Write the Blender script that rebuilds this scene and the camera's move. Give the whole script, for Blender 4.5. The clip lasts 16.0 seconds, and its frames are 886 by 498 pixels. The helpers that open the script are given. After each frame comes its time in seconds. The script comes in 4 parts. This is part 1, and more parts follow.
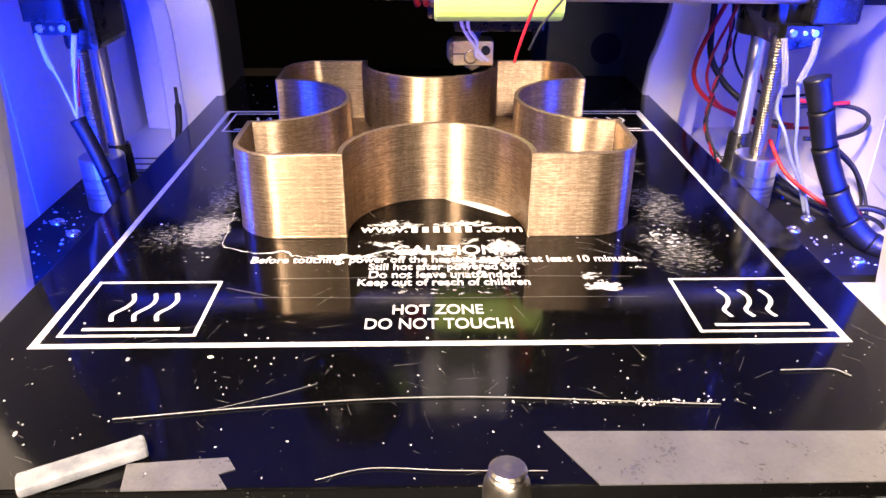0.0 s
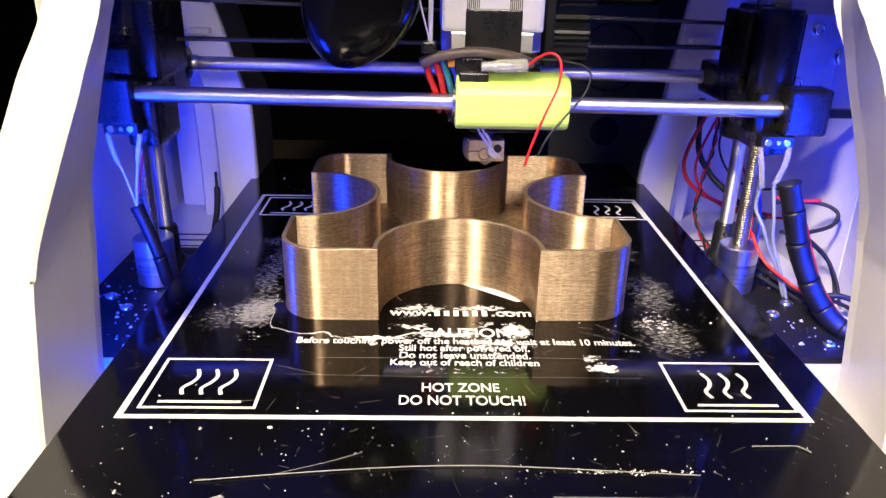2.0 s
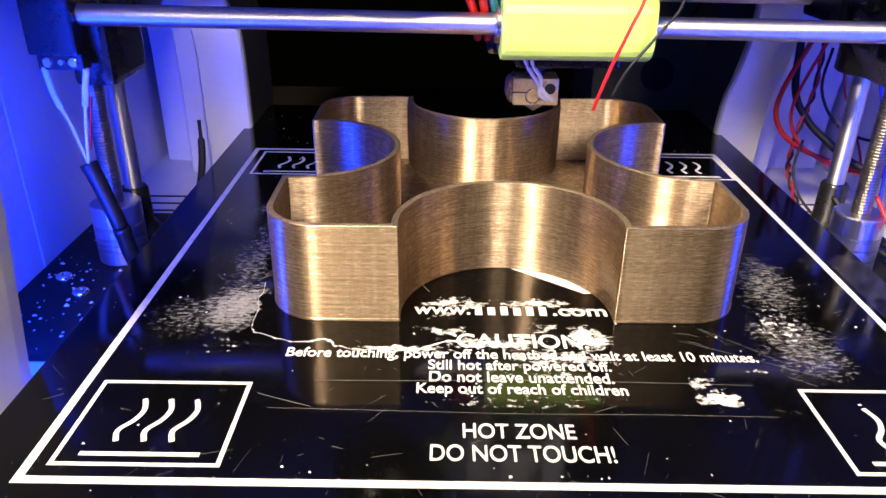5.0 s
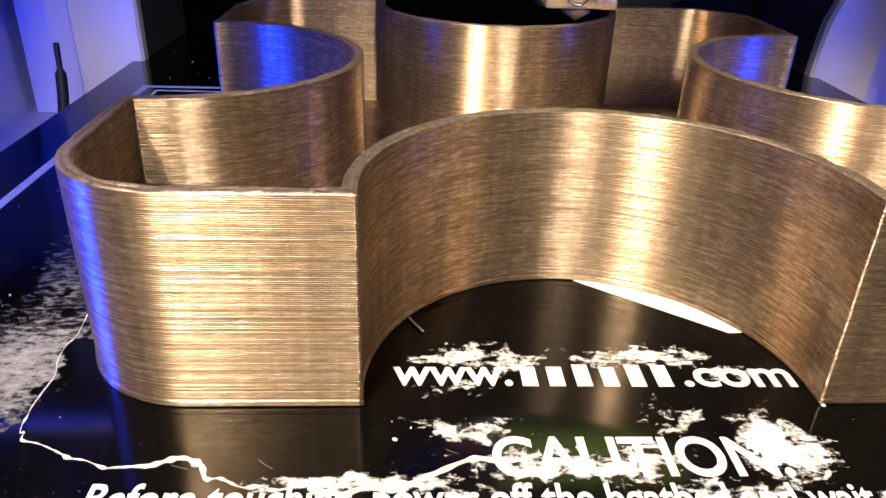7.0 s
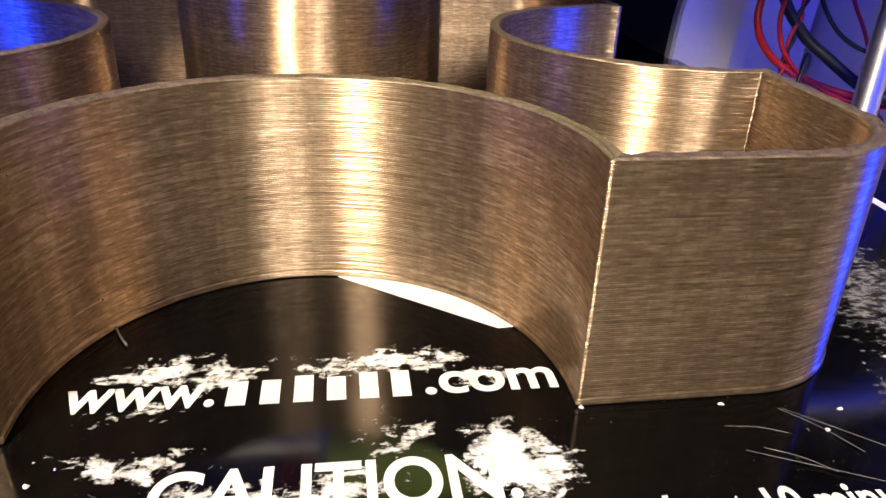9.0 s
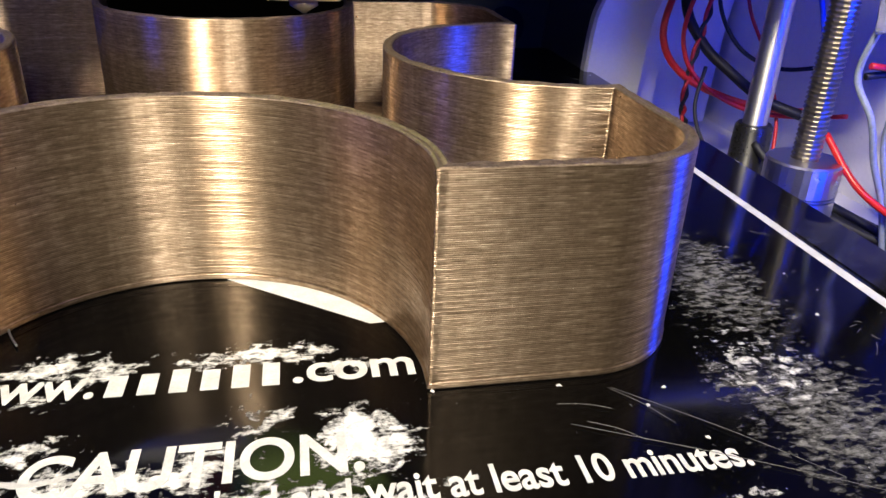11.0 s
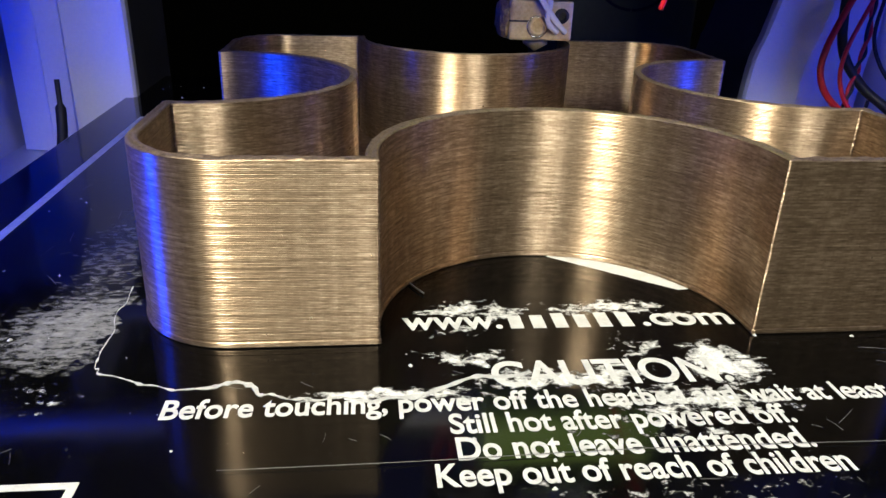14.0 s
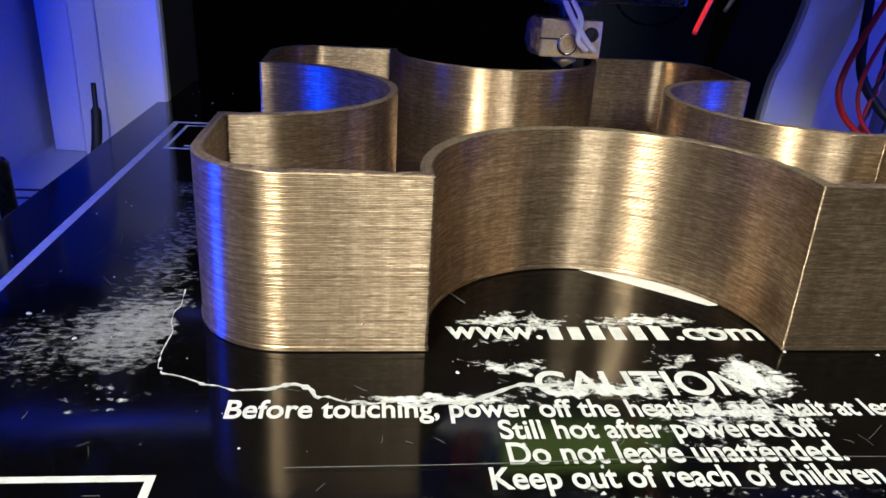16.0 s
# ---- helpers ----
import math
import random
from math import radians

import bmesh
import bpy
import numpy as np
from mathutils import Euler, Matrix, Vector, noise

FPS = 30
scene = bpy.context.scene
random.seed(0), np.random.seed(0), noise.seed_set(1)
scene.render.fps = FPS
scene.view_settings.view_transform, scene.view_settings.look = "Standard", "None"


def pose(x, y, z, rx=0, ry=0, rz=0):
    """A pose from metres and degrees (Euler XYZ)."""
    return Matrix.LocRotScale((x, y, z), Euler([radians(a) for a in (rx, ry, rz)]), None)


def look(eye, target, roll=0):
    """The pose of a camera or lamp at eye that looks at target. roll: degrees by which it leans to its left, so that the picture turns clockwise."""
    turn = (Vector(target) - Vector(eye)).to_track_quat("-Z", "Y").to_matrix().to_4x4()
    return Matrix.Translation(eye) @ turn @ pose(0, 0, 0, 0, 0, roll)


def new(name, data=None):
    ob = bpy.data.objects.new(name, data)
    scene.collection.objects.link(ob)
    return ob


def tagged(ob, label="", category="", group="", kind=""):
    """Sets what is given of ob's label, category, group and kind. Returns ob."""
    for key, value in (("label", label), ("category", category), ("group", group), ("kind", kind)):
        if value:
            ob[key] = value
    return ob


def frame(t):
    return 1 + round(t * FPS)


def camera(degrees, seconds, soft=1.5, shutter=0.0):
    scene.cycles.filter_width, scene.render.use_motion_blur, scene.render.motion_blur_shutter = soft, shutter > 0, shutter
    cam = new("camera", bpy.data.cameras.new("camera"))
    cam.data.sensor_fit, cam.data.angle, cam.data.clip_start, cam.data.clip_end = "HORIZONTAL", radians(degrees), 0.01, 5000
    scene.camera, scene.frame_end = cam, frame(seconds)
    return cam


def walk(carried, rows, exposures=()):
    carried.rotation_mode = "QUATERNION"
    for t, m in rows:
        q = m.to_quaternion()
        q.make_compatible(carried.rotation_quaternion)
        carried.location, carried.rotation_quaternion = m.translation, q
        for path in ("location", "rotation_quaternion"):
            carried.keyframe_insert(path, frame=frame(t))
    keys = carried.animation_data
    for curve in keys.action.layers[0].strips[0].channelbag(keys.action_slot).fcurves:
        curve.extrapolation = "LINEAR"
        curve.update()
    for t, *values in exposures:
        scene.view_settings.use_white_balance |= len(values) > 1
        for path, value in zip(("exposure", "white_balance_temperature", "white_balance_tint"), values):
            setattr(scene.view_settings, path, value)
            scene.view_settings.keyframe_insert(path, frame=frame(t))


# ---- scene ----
cam = camera(62.1, 16.0)
# seconds, eye in metres, pitch, yaw, roll in degrees
PATH = [
    (0, -0.0050, -0.1770, 0.1194, -26.71, -1.41, 0.31),
    (0.5, -0.0114, -0.1958, 0.1358, -24.28, -0.78, 0.35),
    (1, -0.0134, -0.2097, 0.1432, -22.93, -0.88, 0.67),
    (1.5, -0.0136, -0.2083, 0.1455, -22.41, -1.27, 1.10),
    (2, -0.0150, -0.2084, 0.1476, -22.37, -1.48, 1.26),
    (2.5, -0.0163, -0.2078, 0.1514, -21.88, -1.49, 1.29),
    (3, -0.0162, -0.2073, 0.1538, -21.47, -1.43, 1.32),
    (3.5, -0.0152, -0.2026, 0.1550, -21.40, -1.49, 1.21),
    (4, -0.0157, -0.1976, 0.1544, -21.65, -1.76, 1.36),
    (4.5, -0.0172, -0.1699, 0.1390, -24.03, -1.70, 1.20),
    (4.7, -0.0188, -0.1524, 0.1320, -25.48, 0.18, 0.64),
    (6.8, -0.0282, -0.0193, 0.0695, -27.08, -3.33, 2.64),
    (7, -0.0282, -0.0135, 0.0679, -27.17, -3.07, 2.14),
    (7.5, -0.0206, 0.0023, 0.0602, -26.66, -4.42, 2.82),
    (8, -0.0077, 0.0101, 0.0588, -26.24, -4.70, 1.44),
    (8.5, -0.0018, 0.0059, 0.0581, -26.66, -8.73, 2.56),
    (9, 0.0044, -0.0004, 0.0582, -26.49, -8.45, 2.05),
    (9.5, 0.0098, -0.0054, 0.0576, -26.41, -9.77, 2.24),
    (10, 0.0149, -0.0078, 0.0575, -26.53, -11.64, 2.85),
    (10.2, 0.0170, -0.0084, 0.0584, -26.19, -12.29, 3.04),
    (12.3, 0.0139, -0.0239, 0.0638, -25.17, -9.49, 1.56),
    (12.5, 0.0102, -0.0262, 0.0617, -24.26, -9.22, 1.54),
    (13, -0.0003, -0.0283, 0.0648, -24.12, -8.75, 1.87),
    (13.5, -0.0177, -0.0333, 0.0641, -23.29, -8.09, 2.10),
    (14, -0.0368, -0.0399, 0.0642, -22.92, -6.56, 2.09),
    (14.5, -0.0477, -0.0466, 0.0661, -22.40, -3.26, 1.00),
    (15, -0.0573, -0.0513, 0.0689, -22.14, -3.00, 1.35),
    (15.5, -0.0525, -0.0543, 0.0691, -21.63, -4.26, 2.33),
    (16, -0.0452, -0.0439, 0.0671, -22.48, -6.33, 3.47),
]

walk(cam, [(t, pose(x, y, z, 90 + pitch, 0, yaw) @ pose(0, 0, 0, 0, 0, roll)) for t, x, y, z, pitch, yaw, roll in PATH],
     [(0, 0.80, 6950, 18), (0.6, 0.58, 6850, 12), (2, 0.34, 6780, 10), (4.7, 0.33, 6800, 10), (6.8, 0.25, 6700, 10), (8.5, 0.15, 6650, 10), (10.2, -0.10, 6300, 8), (12.3, -0.20, 6000, 2), (14, -0.34, 5850, -2), (14.6, -0.36, 5650, -6), (16, -0.38, 5700, -5)])

# ---- light: a dark room, two warm lamps over the photographer's shoulder, blue strips in the machine ----
world = bpy.data.worlds.new("dark_room")
scene.world = world
world.use_nodes = True
world.node_tree.nodes["Background"].inputs[0].default_value = (0.25, 0.3, 0.4, 1)
world.node_tree.nodes["Background"].inputs[1].default_value = 0.004


def area_lamp(name, eye, target, size, size_y, watts, colour, shape="RECTANGLE"):
    data = bpy.data.lights.new(name, "AREA")
    data.shape, data.size, data.size_y = shape, size, size_y
    data.energy, data.color = watts, colour
    ob = new(name, data)
    ob.matrix_world = look(eye, target)
    return ob


WARM = (1.0, 0.85, 0.66)
PALE = (1.0, 0.89, 0.76)
BLUE = (0.003, 0.030, 1.0)
# a small warm lamp above the left shoulder and a wider, paler one further off
for eye, watts, size, tint in (((-0.29, -0.43, 0.65), 6.1, 0.14, WARM), ((0.13, -0.94, 0.54), 2.6, 0.36, PALE)):
    bulb = area_lamp("room_lamp", eye, (0, 0.12, 0.02), size, size, watts, tint, "DISK")
    bulb.data.spread = radians(100)
# blue strips behind the front panels, shining into the machine
for eye, target, wide, tall, watts in (((-0.172, 0.078, 0.002), (-0.095, 0.200, 0.024), 0.036, 0.050, 0.41), ((0.191, 0.090, 0.002), (0.110, 0.200, 0.024), 0.040, 0.050, 0.27),
                                       ((-0.168, 0.112, 0.055), (-0.150, 0.280, 0.050), 0.012, 0.060, 0.09), ((0.184, 0.112, 0.060), (0.176, 0.280, 0.085), 0.012, 0.060, 0.12)):
    area_lamp("led_strip", eye, target, wide, tall, watts, BLUE)

# ---- materials ----


class Nodes:
    """Short way to write a node material."""

    def __init__(self, name):
        self.mat = bpy.data.materials.new(name)
        self.mat.use_nodes = True
        self.tree = self.mat.node_tree
        self.bsdf = self.tree.nodes["Principled BSDF"]
        self.coord = None

    def node(self, kind, links=None, **props):
        n = self.tree.nodes.new(kind)
        for k, val in props.items():
            setattr(n, k, val)
        for k, val in (links or {}).items():
            self.put(n.inputs[k], val)
        return n

    def put(self, socket, val):
        if isinstance(val, bpy.types.NodeSocket):
            self.tree.links.new(val, socket)
        else:
            socket.default_value = val

    def obj(self):
        if not self.coord:
            self.coord = self.node("ShaderNodeTexCoord").outputs["Object"]
        return self.coord

    def scaled(self, s):
        return self.node("ShaderNodeMapping", {0: self.obj(), "Scale": s}).outputs[0]

    def noise(self, scale, detail=4, rough=0.6, vec=None, distort=0.0):
        return self.node("ShaderNodeTexNoise", {"Vector": vec or self.obj(), "Scale": scale, "Detail": detail, "Roughness": rough, "Distortion": distort}).outputs["Fac"]

    def math(self, op, a, b=0.0, clamp=False):
        return self.node("ShaderNodeMath", {0: a, 1: b}, operation=op, use_clamp=clamp).outputs[0]

    def ramp(self, fac, stops):
        n = self.node("ShaderNodeValToRGB", {0: fac})
        e = n.color_ramp.elements
        while len(e) < len(stops):
            e.new(0.5)
        for el, (p, c) in zip(e, stops):
            el.position, el.color = p, (*c, 1) if len(c) == 3 else c
        return n.outputs[0]

    def span(self, fac, lo, hi, a=0.0, b=1.0):
        return self.node("ShaderNodeMapRange", {0: fac, 1: lo, 2: hi, 3: a, 4: b}).outputs[0]

    def mix(self, fac, a, b):
        n = self.node("ShaderNodeMix", data_type="RGBA")
        self.put(n.inputs[0], fac), self.put(n.inputs[6], a), self.put(n.inputs[7], b)
        return n.outputs[2]

    def bump(self, height, strength, distance):
        self.put(self.bsdf.inputs["Normal"], self.node("ShaderNodeBump", {"Height": height, "Strength": strength, "Distance": distance}).outputs[0])

    def set(self, **kw):
        for k, val in kw.items():
            self.put(self.bsdf.inputs[k.replace("_", " ")], val)
        return self


def c4(r, g, b):
    return (r, g, b, 1)


def surface(name, dark, light, rough=(0.3, 0.5), metal=0.0, scale=60.0, fine=600.0, bump=0.15, depth=0.0003, spec=0.5, coat=0.0):
    """A plain real surface: colour and gloss vary at two scales, with fine relief."""
    m = Nodes(name)
    big, small = m.noise(scale, 5), m.noise(fine, 3)
    both = m.math("ADD", m.math("MULTIPLY", big, 0.6), m.math("MULTIPLY", small, 0.4))
    m.set(Base_Color=m.ramp(both, [(0.3, dark), (0.7, light)]), Roughness=m.span(both, 0.3, 0.7, *rough), Metallic=metal)
    m.put(m.bsdf.inputs["Specular IOR Level"], spec)
    m.put(m.bsdf.inputs["Coat Weight"], coat)
    if bump:
        m.bump(both, bump, depth)
    return m.mat


m = Nodes("white_plastic")
big, small = m.noise(25, 5), m.noise(900, 3)
both = m.math("ADD", m.math("MULTIPLY", big, 0.6), m.math("MULTIPLY", small, 0.4))
scuff = m.math("MULTIPLY", m.span(m.noise(1.0, 5, 0.7, m.scaled((90, 90, 420)), 0.8), 0.66, 0.74), m.span(m.noise(14, 3), 0.45, 0.65), True)
m.set(Base_Color=m.mix(m.math("MULTIPLY", scuff, 0.45), m.ramp(both, [(0.3, (0.63, 0.62, 0.61)), (0.7, (0.73, 0.72, 0.71))]), c4(0.33, 0.32, 0.31)),
      Roughness=m.span(both, 0.3, 0.7, 0.30, 0.42))
m.bump(both, 0.06, 0.0003)
white_plastic = m.mat
black_plastic = surface("black_plastic", (0.006, 0.006, 0.0063), (0.012, 0.012, 0.012), (0.22, 0.36), scale=80, fine=900, bump=0.02)
glossy_black = surface("glossy_black", (0.002, 0.002, 0.0025), (0.004, 0.004, 0.0045), (0.07, 0.14), scale=40, fine=500, bump=0.02, spec=0.22)
gear_black = surface("gear_black", (0.003, 0.003, 0.003), (0.006, 0.006, 0.006), (0.25, 0.40), scale=60, fine=700, bump=0.02, spec=0.30)
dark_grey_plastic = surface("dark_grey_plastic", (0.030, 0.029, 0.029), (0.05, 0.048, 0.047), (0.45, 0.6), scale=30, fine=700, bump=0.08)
black_rubber = surface("black_rubber", (0.004, 0.004, 0.004), (0.012, 0.012, 0.012), (0.5, 0.7), scale=120, fine=1500, bump=0.2)
black_metal = surface("black_metal", (0.006, 0.0055, 0.0055), (0.018, 0.016, 0.015), (0.32, 0.55), scale=70, fine=700, bump=0.2)
plate_black = surface("plate_black", (0.004, 0.004, 0.004), (0.014, 0.013, 0.012), (0.42, 0.60), scale=70, fine=700, bump=0.2, spec=0.16)
steel = surface("steel", (0.66, 0.65, 0.64), (0.76, 0.75, 0.74), (0.18, 0.28), 1.0, scale=30, fine=800, bump=0.04)
def ground_steel(name, along):
    """Steel rod with fine grinding marks round it, which draw highlights out along it."""
    m = Nodes(name)
    marks = m.noise(1.0, 4, 0.6, m.scaled(tuple(2600 if a else 60 for a in along)))
    m.set(Base_Color=m.ramp(marks, [(0.3, (0.84, 0.83, 0.82)), (0.7, (0.94, 0.93, 0.92))]), Roughness=m.span(marks, 0.3, 0.7, 0.52, 0.60), Metallic=1.0,
          Anisotropic=0.86, Tangent=m.node("ShaderNodeCombineXYZ", {0: along[0] + 0.001, 1: along[1] + 0.001, 2: along[2] + 0.001}).outputs[0])
    return m.mat


rod_steel_x = ground_steel("rod_steel_across", (1, 0, 0))
rod_steel_z = ground_steel("rod_steel_upright", (0, 0, 1))
aluminium = surface("aluminium", (0.60, 0.60, 0.61), (0.75, 0.75, 0.76), (0.25, 0.42), 1.0, scale=90, fine=1200, bump=0.12)
motor_metal = surface("motor_metal", (0.72, 0.71, 0.70), (0.84, 0.83, 0.81), (0.35, 0.5), 0.45, scale=50, fine=900, bump=0.1)
thread_steel = surface("thread_steel", (0.36, 0.33, 0.28), (0.52, 0.48, 0.42), (0.25, 0.4), 1.0, scale=60, fine=900, bump=0.1)
brass_dirty = surface("brass_dirty", (0.55, 0.38, 0.17), (0.92, 0.76, 0.46), (0.32, 0.55), 0.5, scale=160, fine=900, bump=0.3)
insulation = surface("insulation", (0.07, 0.042, 0.016), (0.55, 0.40, 0.18), (0.7, 0.9), scale=500, fine=2500, bump=0.9, depth=0.0008)
green_plastic = surface("green_plastic", (0.50, 0.76, 0.12), (0.62, 0.85, 0.20), (0.28, 0.42), scale=50, fine=1400, bump=0.12)
tape_black = surface("black_tape", (0.003, 0.003, 0.0033), (0.009, 0.009, 0.009), (0.36, 0.52), scale=90, fine=700, bump=0.3)
braid = surface("pale_braid", (0.20, 0.24, 0.33), (0.38, 0.42, 0.52), (0.5, 0.7), scale=900, fine=3000, bump=0.4)
red_wire = surface("red_insulation", (0.45, 0.008, 0.008), (0.62, 0.02, 0.02), (0.3, 0.45), scale=90, bump=0.05)
blue_wire = surface("blue_insulation", (0.015, 0.04, 0.35), (0.03, 0.08, 0.5), (0.3, 0.45), scale=90, bump=0.05)
teal_wire = surface("teal_insulation", (0.01, 0.16, 0.17), (0.02, 0.24, 0.25), (0.3, 0.45), scale=90, bump=0.05)
white_wire = surface("white_insulation", (0.62, 0.60, 0.58), (0.78, 0.77, 0.75), (0.4, 0.6), scale=200, bump=0.1)
orange_plastic = surface("orange_plastic", (0.6, 0.2, 0.01), (0.75, 0.3, 0.02), (0.4, 0.5), bump=0.05)
shrink_brown = surface("shrink_brown", (0.05, 0.035, 0.028), (0.13, 0.095, 0.075), (0.35, 0.6), scale=140, fine=900, bump=0.3)
fibre = surface("dull_fibre", (0.06, 0.06, 0.06), (0.16, 0.155, 0.15), (0.4, 0.6), scale=400, bump=0.1)
strand = surface("pale_strand", (0.15, 0.15, 0.15), (0.29, 0.29, 0.29), (0.3, 0.5), scale=200, bump=0.1)
white_ink = surface("white_ink", (0.42, 0.42, 0.415), (0.72, 0.72, 0.71), (0.4, 0.55), scale=320, fine=2500, bump=0.05)
glue_white = surface("dried_glue", (0.30, 0.30, 0.30), (0.62, 0.62, 0.61), (0.4, 0.7), scale=600, fine=4000, bump=0.5)
silver_tape = surface("silver_tape", (0.22, 0.215, 0.225), (0.34, 0.335, 0.345), (0.22, 0.45), 0.7, scale=90, fine=900, bump=0.2)
# near black and without gloss: the unlit room's shade put into the colour
room_unlit_black = surface("room_unlit_black", (0.0012, 0.0012, 0.0012), (0.0024, 0.0024, 0.0024), (0.8, 0.9), scale=2, fine=40, bump=0.0, spec=0.0)
table_wood = surface("table_wood", (0.006, 0.0045, 0.0035), (0.014, 0.010, 0.007), (0.4, 0.6), scale=8, fine=120, bump=0.1)
cabinet_grey = surface("cabinet_grey", (0.10, 0.105, 0.045), (0.15, 0.155, 0.07), (0.5, 0.7), scale=20, fine=300, bump=0.1)
cabinet_ink = surface("cabinet_ink", (0.012, 0.013, 0.012), (0.02, 0.02, 0.02), (0.6, 0.7), bump=0.0)

m = Nodes("clear_plastic")
m.set(Base_Color=c4(0.86, 0.85, 0.82), Roughness=0.25)
m.put(m.bsdf.inputs["Transmission Weight"], 0.75)
m.bump(m.noise(300), 0.3, 0.0003)
clear_plastic = m.mat

# bronze filament: thin layers laid one over another, each with its own short streaks
m = Nodes("bronze_filament")
LAYER = 0.0322 / 107
at = m.node("ShaderNodeSeparateXYZ", {0: m.obj()})
layer = m.math("FLOOR", m.math("DIVIDE", at.outputs[2], LAYER))


chance = m.node("ShaderNodeTexWhiteNoise", {"W": layer}, noise_dimensions="1D").outputs["Value"]


def along_layer(scale, salt):
    """Noise that runs along each layer and starts afresh on the next."""
    spot = m.node("ShaderNodeCombineXYZ", {0: m.math("MULTIPLY", at.outputs[0], scale), 1: m.math("MULTIPLY", at.outputs[1], scale), 2: m.math("MULTIPLY", chance, salt)}).outputs[0]
    return m.noise(1.0, 3, 0.6, spot)


streak, row = along_layer(330, 917.0), along_layer(12, 613.0)
fine, ripple = m.noise(1.0, 3, 0.6, m.scaled((1100, 1100, 4200))), m.noise(1.0, 4, 0.6, m.scaled((460, 460, 55)))
tone = m.math("ADD", m.math("ADD", m.math("MULTIPLY", streak, 0.46), m.math("MULTIPLY", fine, 0.08)), m.math("ADD", m.math("MULTIPLY", row, 0.26), m.math("MULTIPLY", ripple, 0.20)))
m.set(Base_Color=m.ramp(tone, [(0.36, (0.172, 0.120, 0.076)), (0.5, (0.330, 0.240, 0.160)), (0.64, (0.60, 0.46, 0.328))]),
      Roughness=m.span(tone, 0.35, 0.65, 0.38, 0.27), Metallic=0.90, Anisotropic=0.85,
      Tangent=m.node("ShaderNodeCombineXYZ", {0: 0.03, 1: 0.02, 2: 1.0}).outputs[0])
relief = m.math("ADD", m.math("MULTIPLY", streak, 0.5), m.math("ADD", m.math("MULTIPLY", row, 0.15), m.math("MULTIPLY", ripple, 0.25)))
m.bump(relief, 0.20, 0.00018)
bronze = m.mat
bronze_rim = surface("bronze_rim", (0.13, 0.09, 0.06), (0.52, 0.40, 0.28), (0.30, 0.55), 0.85, scale=900, fine=3000, bump=0.6, depth=0.0003)

# black glass of the heated bed, with dried glue wiped thinly over parts of it
m = Nodes("bed_glass")
sep = m.node("ShaderNodeSeparateXYZ", {0: m.obj()})
px, py = sep.outputs[0], sep.outputs[1]


def patch(cx, cy, rx, ry, power):
    """A soft oval on the bed, 1 in its middle."""
    a = m.math("DIVIDE", m.math("SUBTRACT", px, cx), rx)
    b = m.math("DIVIDE", m.math("SUBTRACT", py, cy), ry)
    d = m.math("ADD", m.math("MULTIPLY", a, a), m.math("MULTIPLY", b, b))
    return m.math("MULTIPLY", m.math("SUBTRACT", 1.0, d, True), power)


warp = m.node("ShaderNodeTexNoise", {"Vector": m.obj(), "Scale": 95.0, "Detail": 5.0, "Roughness": 0.62}).outputs["Color"]
wsep = m.node("ShaderNodeSeparateXYZ", {0: warp})
px = m.math("ADD", px, m.math("MULTIPLY", m.math("SUBTRACT", wsep.outputs[0], 0.5), 0.019))
py = m.math("ADD", py, m.math("MULTIPLY", m.math("SUBTRACT", wsep.outputs[1], 0.5), 0.010))


def patches(spots):
    out = None
    for spot in spots:
        one = patch(*spot)
        out = one if out is None else m.math("MAXIMUM", out, one)
    return out


# crusts of glue: centre, half widths, thickness
crust = patches(((-0.0175, 0.0812, 0.0135, 0.0052, 1.25),
                 (0.0090, 0.0822, 0.0165, 0.0046, 1.2),
                 (0.0215, 0.0775, 0.0095, 0.0034, 1.1),
                 (-0.0200, 0.0645, 0.0095, 0.0036, 1.2),
                 (-0.0215, 0.0725, 0.0070, 0.0032, 0.8),
                 (-0.0330, 0.0538, 0.0180, 0.0032, 1.45),
                 (-0.0050, 0.0578, 0.0240, 0.0050, 1.25),
                 (0.0150, 0.0510, 0.0240, 0.0050, 1.2),
                 (0.0225, 0.0622, 0.0095, 0.0095, 1.6),
                 (0.0090, 0.0665, 0.0045, 0.0065, 0.95),
                 (0.0080, 0.0440, 0.0210, 0.0070, 0.72),
                 (0.0526, 0.0322, 0.0068, 0.0040, 1.7),
                 (0.0505, 0.0395, 0.0066, 0.0050, 0.95),
                 (0.0840, 0.0690, 0.0130, 0.0190, 0.82),
                 (0.0687, 0.0450, 0.0038, 0.0019, 1.1),
                 (-0.0860, 0.0560, 0.0060, 0.0080, 0.55),
                 (0.0, 0.0310, 0.0420, 0.0060, 0.60)))
# thin brushed films of it: the same
wash = patches(((-0.0890, 0.1200, 0.0100, 0.0480, 1.1),
                (-0.0860, 0.0780, 0.0150, 0.0190, 1.5),
                (-0.1000, 0.0720, 0.0180, 0.0150, 0.75),
                (-0.0940, 0.1580, 0.0130, 0.0110, 1.0),
                (0.0890, 0.1000, 0.0150, 0.0320, 1.05),
                (0.0880, 0.1500, 0.0110, 0.0250, 0.9),
                (0.0860, 0.0580, 0.0170, 0.0230, 1.0)))
wash = m.math("MULTIPLY", wash, m.math("MAXIMUM", m.span(px, -0.0815, -0.0795, 1.0, 0.0), m.span(px, 0.0, 0.01)))
flakes = m.noise(430, 8, 0.68, distort=0.4)
smear = m.noise(1.0, 6, 0.66, m.node("ShaderNodeMapping", {0: m.obj(), "Rotation": (0, 0, 0.22), "Scale": (210, 640, 1)}).outputs[0])
